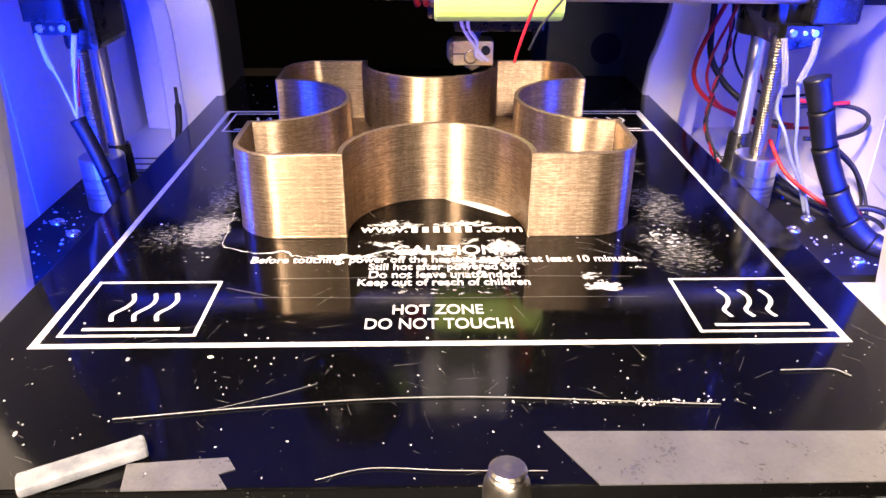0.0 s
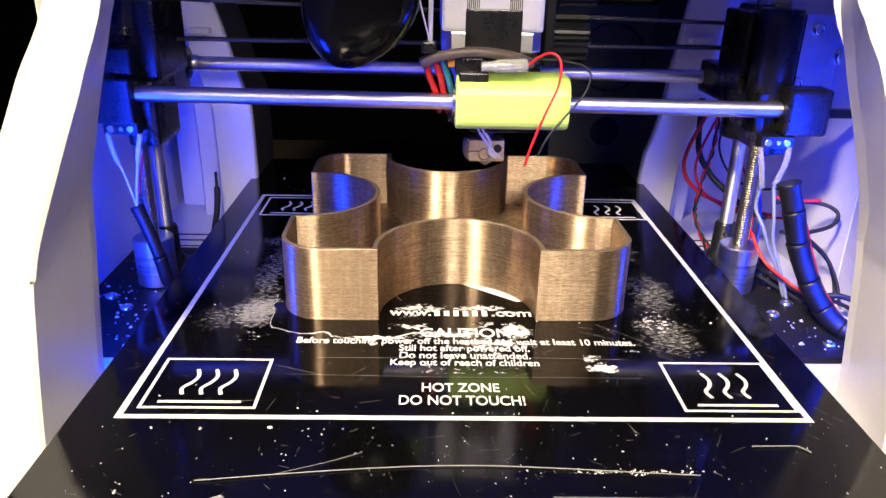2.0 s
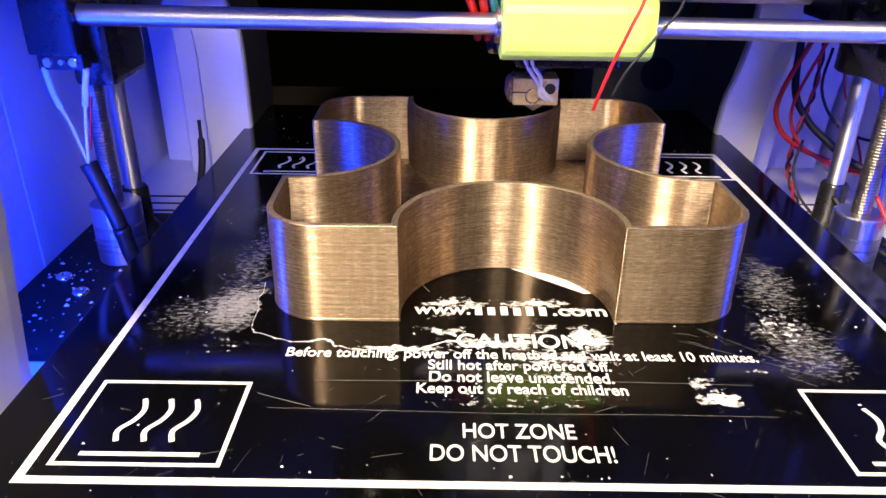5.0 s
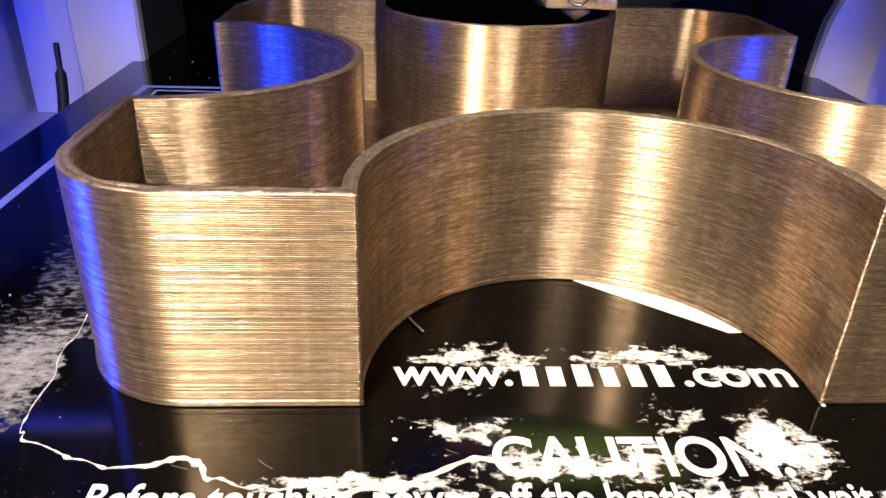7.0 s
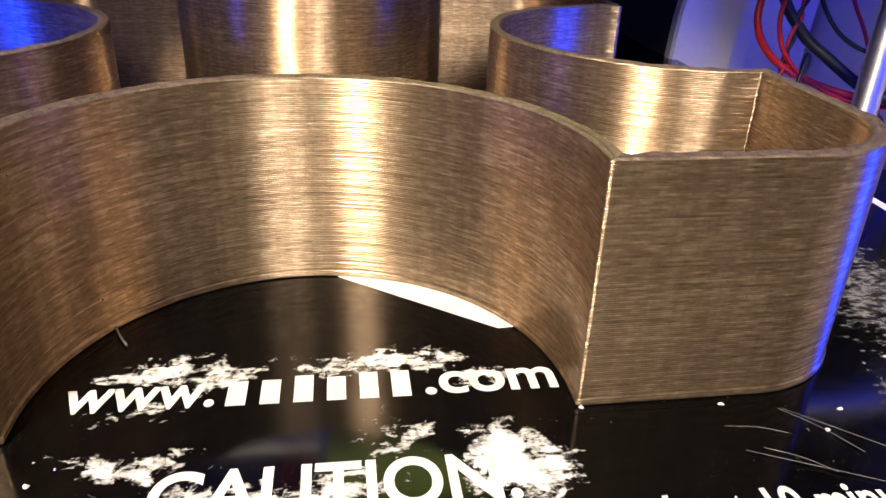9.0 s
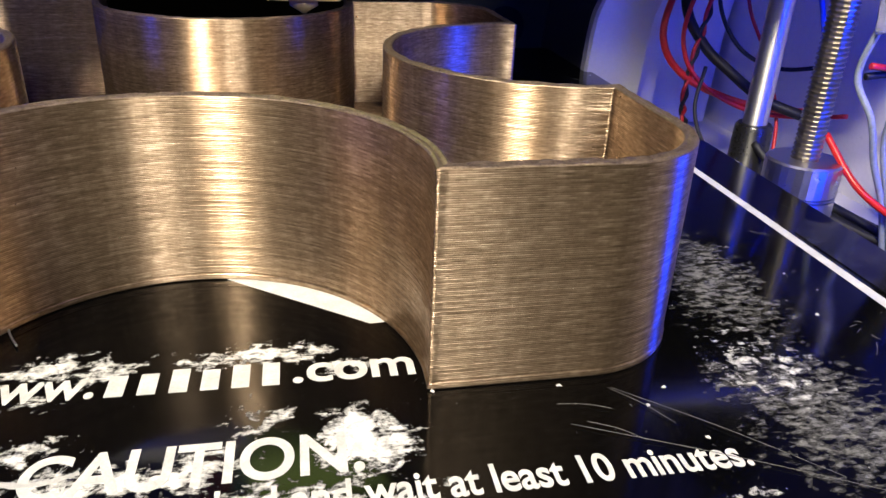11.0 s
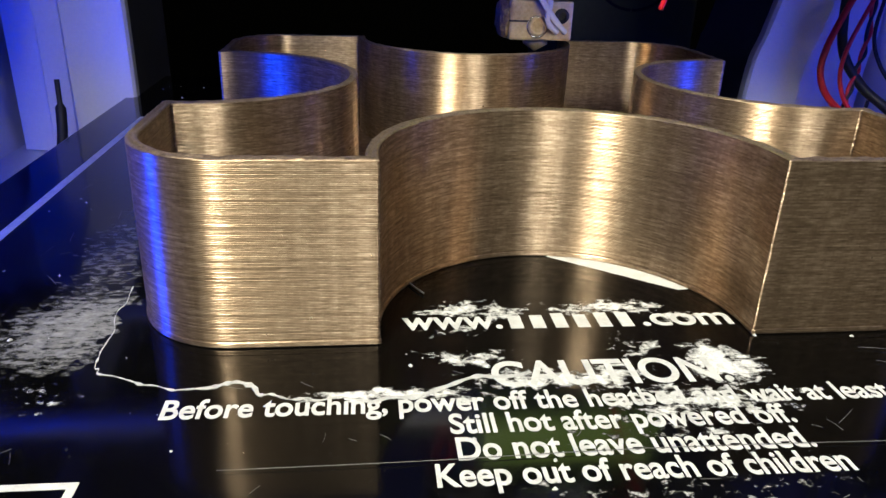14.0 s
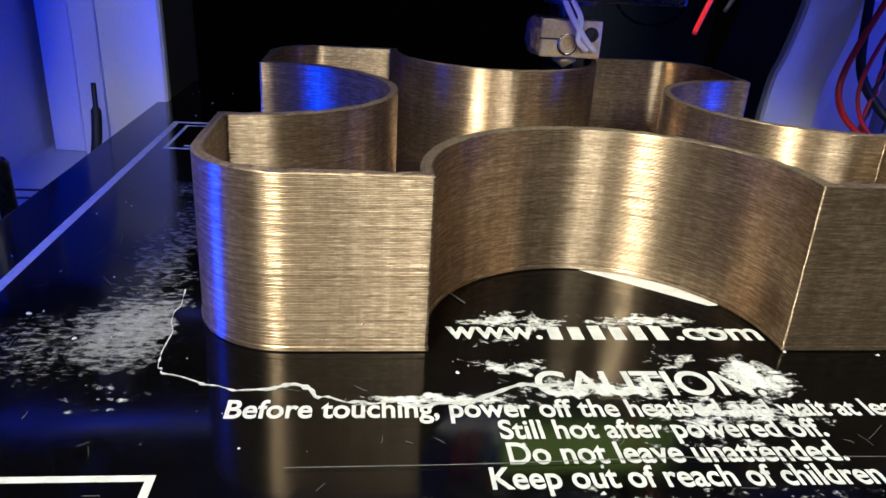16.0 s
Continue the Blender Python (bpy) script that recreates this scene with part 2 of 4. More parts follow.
brush = m.noise(1.0, 6, 0.70, m.node("ShaderNodeMapping", {0: m.obj(), "Rotation": (0, 0, -0.5), "Scale": (400, 900, 1)}).outputs[0])
grain = m.math("ADD", m.math("MULTIPLY", flakes, 0.55), m.math("MULTIPLY", smear, 0.45))
need = m.math("SUBTRACT", 0.645, m.math("MULTIPLY", crust, 0.175))
mask = m.math("MULTIPLY", m.math("SUBTRACT", grain, need), 11.0, True)
mask = m.math("MULTIPLY", mask, m.span(crust, 0.0, 0.08), True)
thin = m.math("MULTIPLY", m.math("SUBTRACT", m.math("ADD", m.math("MULTIPLY", flakes, 0.35), m.math("MULTIPLY", brush, 0.65)), m.math("SUBTRACT", 0.60, m.math("MULTIPLY", wash, 0.17))), 4.5, True)
thin = m.math("MULTIPLY", thin, m.span(wash, 0.0, 0.25), True)
thick = m.ramp(m.noise(800, 6, 0.75, distort=0.5), [(0.28, (0.30, 0.30, 0.295)), (0.45, (0.62, 0.62, 0.61)), (0.60, (0.84, 0.84, 0.83))])
haze = m.span(m.noise(45, 5, 0.6), 0.40, 0.75, 0.0, 0.10)
dust = m.math("MULTIPLY", m.math("SUBTRACT", m.noise(2100, 3, 0.6), 0.665), 3.0, True)
dust = m.math("MULTIPLY", dust, m.span(m.noise(30, 4), 0.35, 0.7, 0.1, 0.9))
film = m.math("ADD", m.math("MULTIPLY", thin, 0.34), dust, True)
m.set(Base_Color=m.mix(m.math("MAXIMUM", mask, film), c4(0.0013, 0.0013, 0.0014), thick),
      Roughness=m.math("ADD", m.math("ADD", m.math("MULTIPLY", m.math("MAXIMUM", mask, thin), 0.45), 0.075), haze), Specular_IOR_Level=0.36)
m.bump(mask, 0.6, 0.0002)
bed_glass = m.mat

# ---- building helpers ----


def link_mesh(name, bm, material, parent=None, label="", smooth=None):
    me = bpy.data.meshes.new(name)
    bmesh.ops.recalc_face_normals(bm, faces=bm.faces) if smooth is not False else None
    bm.to_mesh(me)
    bm.free()
    me.materials.append(material)
    ob = new(name, me)
    if parent:
        ob.parent = parent
    if label:
        ob["label"] = label
    return ob


def part(name, bm, material, parent, label=""):
    return link_mesh(name, bm, material, parent, label)


def thing(name, label, category, group="", kind="", at=(0, 0, 0)):
    ob = new(name)
    ob.location = at
    ob.empty_display_size = 0.01
    return tagged(ob, label, category, group, kind)


def box(x0, x1, y0, y1, z0, z1, bevel=0.001, seg=2, bm=None):
    b = bm or bmesh.new()
    made = bmesh.ops.create_cube(b, size=1.0, matrix=Matrix.LocRotScale(((x0 + x1) / 2, (y0 + y1) / 2, (z0 + z1) / 2), None, (abs(x1 - x0), abs(y1 - y0), abs(z1 - z0))))
    if bevel:
        es = {e for vt in made["verts"] for e in vt.link_edges}
        bmesh.ops.bevel(b, geom=list(es), offset=bevel, segments=seg, affect="EDGES", profile=0.6)
    return b


def smooth_faces(faces):
    for f in faces:
        f.smooth = True


def lathe(profile, p0, p1, seg=24, bm=None, smooth=True):
    """Rings of (way along from p0 to p1 in metres, radius)."""
    b = bm or bmesh.new()
    p0, p1 = Vector(p0), Vector(p1)
    ax = (p1 - p0).normalized()
    u = ax.orthogonal().normalized()
    w = ax.cross(u)
    rings = []
    for s, r in profile:
        rings.append([b.verts.new(p0 + ax * s + (u * math.cos(2 * math.pi * k / seg) + w * math.sin(2 * math.pi * k / seg)) * r) for k in range(seg)])
    for ra, rb in zip(rings, rings[1:]):
        for k in range(seg):
            f = b.faces.new((ra[k], ra[(k + 1) % seg], rb[(k + 1) % seg], rb[k]))
            f.smooth = smooth
    b.faces.new(rings[0][::-1])
    b.faces.new(rings[-1])
    for ring in (rings[0], rings[-1]):
        for k in range(seg):
            e = b.edges.get((ring[k], ring[(k + 1) % seg]))
            e.smooth = False
    return b


def rod(p0, p1, r, seg=20, chamfer=0.0005, bm=None):
    n = (Vector(p1) - Vector(p0)).length
    return lathe([(0, r - chamfer), (chamfer, r), (n - chamfer, r), (n, r - chamfer)], p0, p1, seg, bm)


def spline(points, n=10):
    """Catmull-Rom through the points."""
    P = [Vector(p) for p in points]
    P = [P[0] * 2 - P[1]] + P + [P[-1] * 2 - P[-2]]
    out = []
    for i in range(1, len(P) - 2):
        a, b, c, d = P[i - 1], P[i], P[i + 1], P[i + 2]
        for k in range(n):
            t = k / n
            out.append(0.5 * ((2 * b) + (c - a) * t + (2 * a - 5 * b + 4 * c - d) * t * t + (3 * b - a - 3 * c + d) * t ** 3))
    out.append(P[-2])
    return out


def sweep(points, radius, seg=10, n=10, bm=None, flat=1.0):
    """A tube along a smooth line; radius may be a number or a function of the way (0 to 1)."""
    b = bm or bmesh.new()
    L = spline(points, n)
    u = None
    rings = []
    for i, p in enumerate(L):
        d = (L[min(i + 1, len(L) - 1)] - L[max(i - 1, 0)]).normalized()
        u = d.orthogonal().normalized() if u is None else (u - d * u.dot(d)).normalized()
        w = d.cross(u)
        r = radius(i / (len(L) - 1)) if callable(radius) else radius
        rings.append([b.verts.new(p + (u * math.cos(2 * math.pi * k / seg) + w * flat * math.sin(2 * math.pi * k / seg)) * r) for k in range(seg)])
    for ra, rb in zip(rings, rings[1:]):
        for k in range(seg):
            b.faces.new((ra[k], ra[(k + 1) % seg], rb[(k + 1) % seg], rb[k])).smooth = True
    b.faces.new(rings[0][::-1])
    b.faces.new(rings[-1])
    return b


def prism(outline, axis, a, b_, bevel=0.0, bm=None):
    """A flat outline of (p, q) drawn out along an axis from a to b_."""
    b = bm or bmesh.new()

    def at(p, q, s):
        return {"x": (s, p, q), "y": (p, s, q), "z": (p, q, s)}[axis]

    lo = [b.verts.new(at(p, q, a)) for p, q in outline]
    hi = [b.verts.new(at(p, q, b_)) for p, q in outline]
    n = len(outline)
    fs = [b.faces.new(lo[::-1]), b.faces.new(hi)]
    for i in range(n):
        fs.append(b.faces.new((lo[i], lo[(i + 1) % n], hi[(i + 1) % n], hi[i])))
    if bevel:
        bmesh.ops.recalc_face_normals(b, faces=fs)
        es = list({e for f in fs[:2] for e in f.edges})
        bmesh.ops.bevel(b, geom=es, offset=bevel, segments=2, affect="EDGES", profile=0.6)
    return b


def ribbon(points, width, z0, z1, n=8, bm=None):
    """A flat strip of ink or tape on the bed, along a line in the plane."""
    b = bm or bmesh.new()
    L = spline([(x, y, 0) for x, y in points], n)
    rows = []
    for i, p in enumerate(L):
        d = (L[min(i + 1, len(L) - 1)] - L[max(i - 1, 0)]).normalized()
        s = Vector((-d.y, d.x, 0)) * (width(i / (len(L) - 1)) if callable(width) else width) / 2
        rows.append([b.verts.new((q.x, q.y, z)) for q, z in ((p - s, z0), (p - s, z1), (p + s, z1), (p + s, z0))])
    for ra, rb in zip(rows, rows[1:]):
        for k in range(4):
            b.faces.new((ra[k], ra[(k + 1) % 4], rb[(k + 1) % 4], rb[k]))
    b.faces.new(rows[0][::-1])
    b.faces.new(rows[-1])
    return b


# ---- the room, closed; near-black colour stands in for its lack of light ----
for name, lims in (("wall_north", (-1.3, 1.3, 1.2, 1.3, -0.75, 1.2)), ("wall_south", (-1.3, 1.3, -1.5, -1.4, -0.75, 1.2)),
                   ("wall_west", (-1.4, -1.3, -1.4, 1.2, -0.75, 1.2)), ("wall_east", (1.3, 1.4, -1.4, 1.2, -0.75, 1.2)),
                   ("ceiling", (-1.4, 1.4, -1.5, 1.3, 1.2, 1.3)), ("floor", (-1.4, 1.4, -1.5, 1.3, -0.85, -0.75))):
    tagged(link_mesh(name, box(*lims, bevel=0), room_unlit_black), "plain room surface, near-black colour in place of shade", "wall" if "wall" in name else name, kind="structure")

table = thing("table", "dark wooden table under the printer", "table")
part("tabletop", box(-0.48, 0.48, -0.30, 0.72, -0.115, -0.085, 0.004), table_wood, table)
for lx in (-0.43, 0.43):
    for ly in (-0.25, 0.67):
        part("leg", box(lx - 0.03, lx + 0.03, ly - 0.03, ly + 0.03, -0.75, -0.115, 0.003), table_wood, table)

# ---- the printer's white shell ----
shell = thing("printer_shell", "white plastic printer shell with angular front panels", "3d printer")


def front_panel(side, fold, inner, outer):
    """A front cheek: a flat face before, and a slanted return that runs in to the opening."""
    b = bmesh.new()
    yf, yi, yb = 0.015, 0.058, 0.064
    rows = []
    for (xf, zf), (xi, zi), (xo, zo) in zip(fold, inner, outer):
        rows.append([b.verts.new(p) for p in ((xo, yf + 0.055, zo), (xo, yf + 0.012, zo), (xo - side * 0.006, yf + 0.002, zo), (xf + side * 0.0015, yf, zf), (xf, yf + 0.0008, zf), (xi, yi, zi),
                                             (xi + side * 0.0005, yb, zi), (xf + side * 0.006, yf + 0.012, zf))])
    for ra, rb in zip(rows, rows[1:]):
        for k in range(8):
            b.faces.new((ra[k], ra[(k + 1) % 8], rb[(k + 1) % 8], rb[k])).smooth = True
        for k in range(8):
            b.edges.get((ra[k], rb[k])).smooth = False
    b.faces.new(rows[0])
    b.faces.new(rows[-1][::-1])
    return b


FOLD_L = [(-0.101, 0.2149), (-0.1065, 0.143), (-0.1172, 0.1105), (-0.1284, 0.084), (-0.1400, 0.056), (-0.1441, 0.0425), (-0.1462, 0.0342), (-0.1535, -0.0291), (-0.156, -0.085)]
INNER_L = [(-0.1185, 0.2149), (-0.1224, 0.140), (-0.1263, 0.121), (-0.1335, 0.096), (-0.1408, 0.068), (-0.1425, 0.060), (-0.1448, 0.035), (-0.1509, -0.026), (-0.154, -0.085)]
OUTER_L = [(-0.122, 0.2149), (-0.1285, 0.140), (-0.1440, 0.106), (-0.157, 0.080), (-0.176, 0.050), (-0.183, 0.037), (-0.187, 0.024), (-0.200, -0.025), (-0.205, -0.085)]
FOLD_R = [(0.1035, 0.2149), (0.1076, 0.1467), (0.1150, 0.1278), (0.1236, 0.1125), (0.138, 0.075), (0.147, 0.050), (0.1515, 0.036), (0.158, -0.028), (0.160, -0.085)]
INNER_R = [(0.126, 0.2149), (0.1286, 0.1451), (0.1376, 0.1105), (0.1465, 0.0855), (0.1550, 0.0587), (0.1575, 0.045), (0.1606, 0.0249), (0.1665, -0.0320), (0.168, -0.085)]
OUTER_R = [(-x + 0.004, z) for x, z in OUTER_L]


def smoothed(pairs):
    return [(p.x, p.z) for p in spline([(x, 0, z) for x, z in pairs], 5)]


FOLD_L, INNER_L, OUTER_L, FOLD_R, INNER_R, OUTER_R = [smoothed(q) for q in (FOLD_L, INNER_L, OUTER_L, FOLD_R, INNER_R, OUTER_R)]
part("front_panel", front_panel(-1, FOLD_L, INNER_L, OUTER_L), white_plastic, shell)
part("front_panel", front_panel(1, FOLD_R, INNER_R, OUTER_R), white_plastic, shell)
PILLAR_L = [(-0.0335, -0.0045), (0.042, -0.0040), (0.060, 0.0), (0.0716, 0.0035), (0.089, 0.0080), (0.103, 0.0120), (0.117, 0.0170), (0.130, 0.0225), (0.2149, 0.0500)]
PILLAR_R = [(-0.0335, -0.0050), (0.015, -0.0023), (0.030, 0.0015), (0.050, 0.0059), (0.072, 0.0078), (0.093, 0.0110), (0.115, 0.0141), (0.135, 0.0176), (0.2149, 0.0320)]
for side in (-1, 1):
    xw = 0.199 if side < 0 else 0.217
    # side wall with its shallow vertical steps
    part("side_wall", prism([(side * xw, 0.165), (side * (xw + 0.004), 0.165), (side * (xw + 0.004), 0.345), (side * xw, 0.345)], "z", -0.085, 0.2149, 0.001), white_plastic, shell)
    skirt = bmesh.new()
    rows = []
    for xo, zo in (OUTER_L if side < 0 else OUTER_R):
        rows.append([skirt.verts.new(p) for p in ((xo + side * 0.0005, 0.0695, zo), (side * (xw + 0.0035), 0.1645, zo), (side * (xw + 0.0005), 0.1645, zo), (xo - side * 0.0025, 0.0705, zo))])
    for ra, rb in zip(rows, rows[1:]):
        for k in range(4):
            skirt.faces.new((ra[k], ra[(k + 1) % 4], rb[(k + 1) % 4], rb[k]))
    skirt.faces.new(rows[0])
    skirt.faces.new(rows[-1][::-1])
    part("side_skirt", skirt, white_plastic, shell)
    # stepped pillar that leans outward as it rises
    columns = ((0.1335, 0.2725), (0.1345, 0.271), (0.158, 0.271), (0.1605, 0.276), (0.1605, 0.288), (0.176, 0.291), (0.178, 0.295), (0.178, 0.310), (xw - 0.0005, 0.313), (xw - 0.0005, 0.330), (0.1400, 0.330), (0.1400, 0.2765), (0.1335, 0.2765))
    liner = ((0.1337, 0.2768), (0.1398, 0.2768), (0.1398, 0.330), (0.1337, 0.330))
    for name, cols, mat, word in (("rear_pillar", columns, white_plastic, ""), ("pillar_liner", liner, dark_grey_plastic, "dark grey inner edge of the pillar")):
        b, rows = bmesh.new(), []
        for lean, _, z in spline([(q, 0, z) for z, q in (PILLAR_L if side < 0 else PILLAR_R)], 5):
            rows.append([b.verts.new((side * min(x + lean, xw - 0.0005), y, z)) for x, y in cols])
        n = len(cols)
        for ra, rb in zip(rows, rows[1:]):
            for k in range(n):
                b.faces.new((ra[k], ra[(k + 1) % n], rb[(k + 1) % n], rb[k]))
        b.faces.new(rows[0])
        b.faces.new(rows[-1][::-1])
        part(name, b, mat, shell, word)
    part("pillar_ledge", box(side * 0.150, side * 0.163, 0.264, 0.2740, 0.094, 0.098, 0.001), white_plastic, shell)
# never in view: a top added to keep lamp light off the rear
part("added_shade_top", box(-0.21, 0.221, 0.017, 0.346, 0.215, 0.235, 0.003), white_plastic, shell)
part("base_floor", box(-0.21, 0.221, 0.03, 0.346, -0.0845, -0.034, 0.0015), white_plastic, shell)
for k in range(3):
    for side in (-1, 1):
        part("floor_slot", box(side * 0.140, side * 0.192, 0.232 + 0.010 * k, 0.2335 + 0.010 * k, -0.0345, -0.0336, 0.0), cabinet_ink, shell, "dark slot in the white base")
for side in (-1, 1):
    plate = part("motor_plate", box(side * 0.110, side * 0.196, 0.093, 0.221, -0.0335, -0.0300, 0.0006), plate_black, shell, "black sheet metal plate with loose plastic crumbs")
    for sx, sy in ((0.150, 0.116), (0.170, 0.137), (0.184, 0.105), (0.183, 0.150)):
        part("screw", lathe([(0, 0.0034), (0.0012, 0.0034), (0.0019, 0.0024), (0.0019, 0.0012), (0.0012, 0.0011)], (side * sx, sy, -0.0302), (side * sx, sy, 0), 12), steel, plate, "bright steel screw head")

# ---- the heated bed ----
bed = thing("print_bed", "glossy black heated glass bed with white printing and dried glue", "printer bed")
part("bed_plate", box(-0.1335, 0.1335, -0.056, 0.322, -0.0050, 0.0, 0.0008, 3), bed_glass, bed)
part("bed_carrier", box(-0.120, 0.120, -0.050, 0.316, -0.0090, -0.0052, 0.001), black_metal, bed)
INK0, INK1 = -0.0001, 0.00006


def flat_box(x0, x1, y0, y1, bm=None):
    return box(x0, x1, y0, y1, INK0, INK1, 0, bm=bm)


border = bmesh.new()
for x0, x1, y0, y1 in ((-0.1183, 0.1183, -0.0013, 0.0010), (-0.1183, 0.1183, 0.2348, 0.2370), (-0.1183, -0.1160, 0.0010, 0.2348), (0.1160, 0.1183, 0.0010, 0.2348)):
    flat_box(x0, x1, y0, y1, border)
part("border_line", border, white_ink, bed, "white printed border")


def heat_icon(x0, x1, y0, y1, flip):
    icon_bm = bmesh.new()
    w = 0.0012
    for lims in ((x0, x1, y0, y0 + w), (x0, x1, y1 - w, y1), (x0, x0 + w, y0 + w, y1 - w), (x1 - w, x1, y0 + w, y1 - w)):
        flat_box(*lims, icon_bm)
    icon = part("heat_icon", icon_bm, white_ink, bed, "white printed heat warning sign")
    mid = (x0 + x1) / 2
    part("base_bar", flat_box(mid - 0.0143, mid + 0.0143, y0 + 0.0034, y0 + 0.0048), white_ink, icon)
    for k in (-1, 0, 1):
        cx = mid + 0.0068 * k + 0.0004
        part("wave", ribbon([(cx - 0.0010, y0 + 0.0085), (cx - 0.0020, y0 + 0.0125), (cx + 0.0006, y0 + 0.0165), (cx + 0.0016, y0 + 0.0205), (cx + 0.0002, y0 + 0.0250)], 0.0014, INK0, INK1), white_ink, icon)


heat_icon(-0.1128, -0.0725, 0.0045, 0.0374, 1)
heat_icon(0.0757, 0.1160, 0.0045, 0.0374, -1)
heat_icon(-0.1128, -0.0725, 0.1990, 0.2318, 1)
heat_icon(0.0757, 0.1160, 0.1990, 0.2318, -1)


def printed_text(words, x0, x1, y0, y1, weight=0.012):
    """Words of the built-in font, drawn to fill the oblong."""
    cu = bpy.data.curves.new("words", "FONT")
    cu.body, cu.size, cu.offset = words, 1.0, weight
    cu.extrude = 0.05
    ob = bpy.data.objects.new("words", cu)
    scene.collection.objects.link(ob)
    bpy.context.view_layer.update()
    me = bpy.data.meshes.new_from_object(ob.evaluated_get(bpy.context.evaluated_depsgraph_get()))
    bpy.data.objects.remove(ob)
    bpy.data.curves.remove(cu)
    xs, ys = [vt.co.x for vt in me.vertices], [vt.co.y for vt in me.vertices]
    left, low, wide, tall = min(xs), min(ys), max(xs) - min(xs), max(ys) - min(ys)
    for vt in me.vertices:
        vt.co = (x0 + (vt.co.x - left) / wide * (x1 - x0), y0 + (vt.co.y - low) / tall * (y1 - y0), INK0 if vt.co.z < 0 else INK1)
    me.materials.clear()
    me.materials.append(white_ink)
    out = new("printed_text", me)
    out.parent = bed
    out["label"] = "white printed words"
    return out


printed_text("www.", -0.0303, -0.0122, 0.0742, 0.0788, 0.02)
printed_text(".com", 0.0140, 0.0314, 0.0742, 0.0788, 0.02)
for k, tall in enumerate((0, 0, 1, 0, 1, 1)):
    bx = -0.0108 + 0.00412 * k
    part("printed_bar", flat_box(bx, bx + 0.0024, 0.0742, 0.0796 if tall else 0.0790), white_ink, bed, "plain white printed bar")
printed_text("CAUTION:", -0.0168, 0.0225, 0.0557, 0.0632, 0.02)
printed_text("Before touching, power off the heatbed and wait at least 10 minutes.", -0.0662, 0.0703, 0.0484, 0.0547, 0.02)
printed_text("Still hot after powered off.", -0.0250, 0.0268, 0.0430, 0.0492, 0.02)
printed_text("Do not leave unattended.", -0.0246, 0.0265, 0.0387, 0.0436, 0.02)
printed_text("Keep out of reach of children", -0.0279, 0.0292, 0.0322, 0.0382, 0.02)
printed_text("HOT ZONE", -0.0157, 0.0124, 0.0158, 0.0214)
printed_text("DO NOT TOUCH!", -0.0237, 0.0208, 0.0076, 0.0134)
# a corner of a larger white print, most of it under the object
part("printed_emblem", prism([(0.0030, 0.1062), (0.0262, 0.0888), (0.0285, 0.0890), (0.0330, 0.0960), (0.0300, 0.1075), (0.0060, 0.1085)], "z", INK0, INK1), white_ink, bed, "plain white printed shape")
# strips of tape over the front edge
part("tape_strip", prism([(0.0230, -0.0385), (0.1335, -0.0400), (0.1335, -0.0562), (0.0330, -0.0562)], "z", -0.0001, 0.00025), silver_tape, bed, "silvery grey tape strip")
part("tape_strip", prism([(-0.0735, -0.0480), (-0.0510, -0.0462), (-0.0485, -0.0500), (-0.0520, -0.0515), (-0.0490, -0.0560), (-0.0720, -0.0562)], "z", -0.0001, 0.00025), silver_tape, bed, "torn silvery grey tape")

m = Nodes("clear_film")
m.set(Base_Color=m.ramp(m.noise(160, 5), [(0.4, (0.004, 0.004, 0.005)), (0.7, (0.022, 0.022, 0.026))]), Roughness=m.span(m.noise(60), 0.3, 0.7, 0.10, 0.28))
film_line = [(0.1195, 0.115)] + [(0.1262 + 0.0062 * math.cos(a), 0.0640 + 0.0062 * math.sin(a)) for a in [math.radians(180 + 15 * k) for k in range(13)]] + [(0.1328, 0.115), (0.1260, 0.121)]
part("clear_film", prism(film_line, "z", -0.0001, 0.00022), m.mat, bed, "clear tape smoothed over the bed's edge")

# ---- the object just printed ----
CX, CY, TURN_Z = -0.0018, 0.1451, 0.0113
HALF, BITE, EXTRA, ROUND, HIGH, THICK = 0.0752, 0.0335, 0.0031, 0.0175, 0.0322, 0.0021


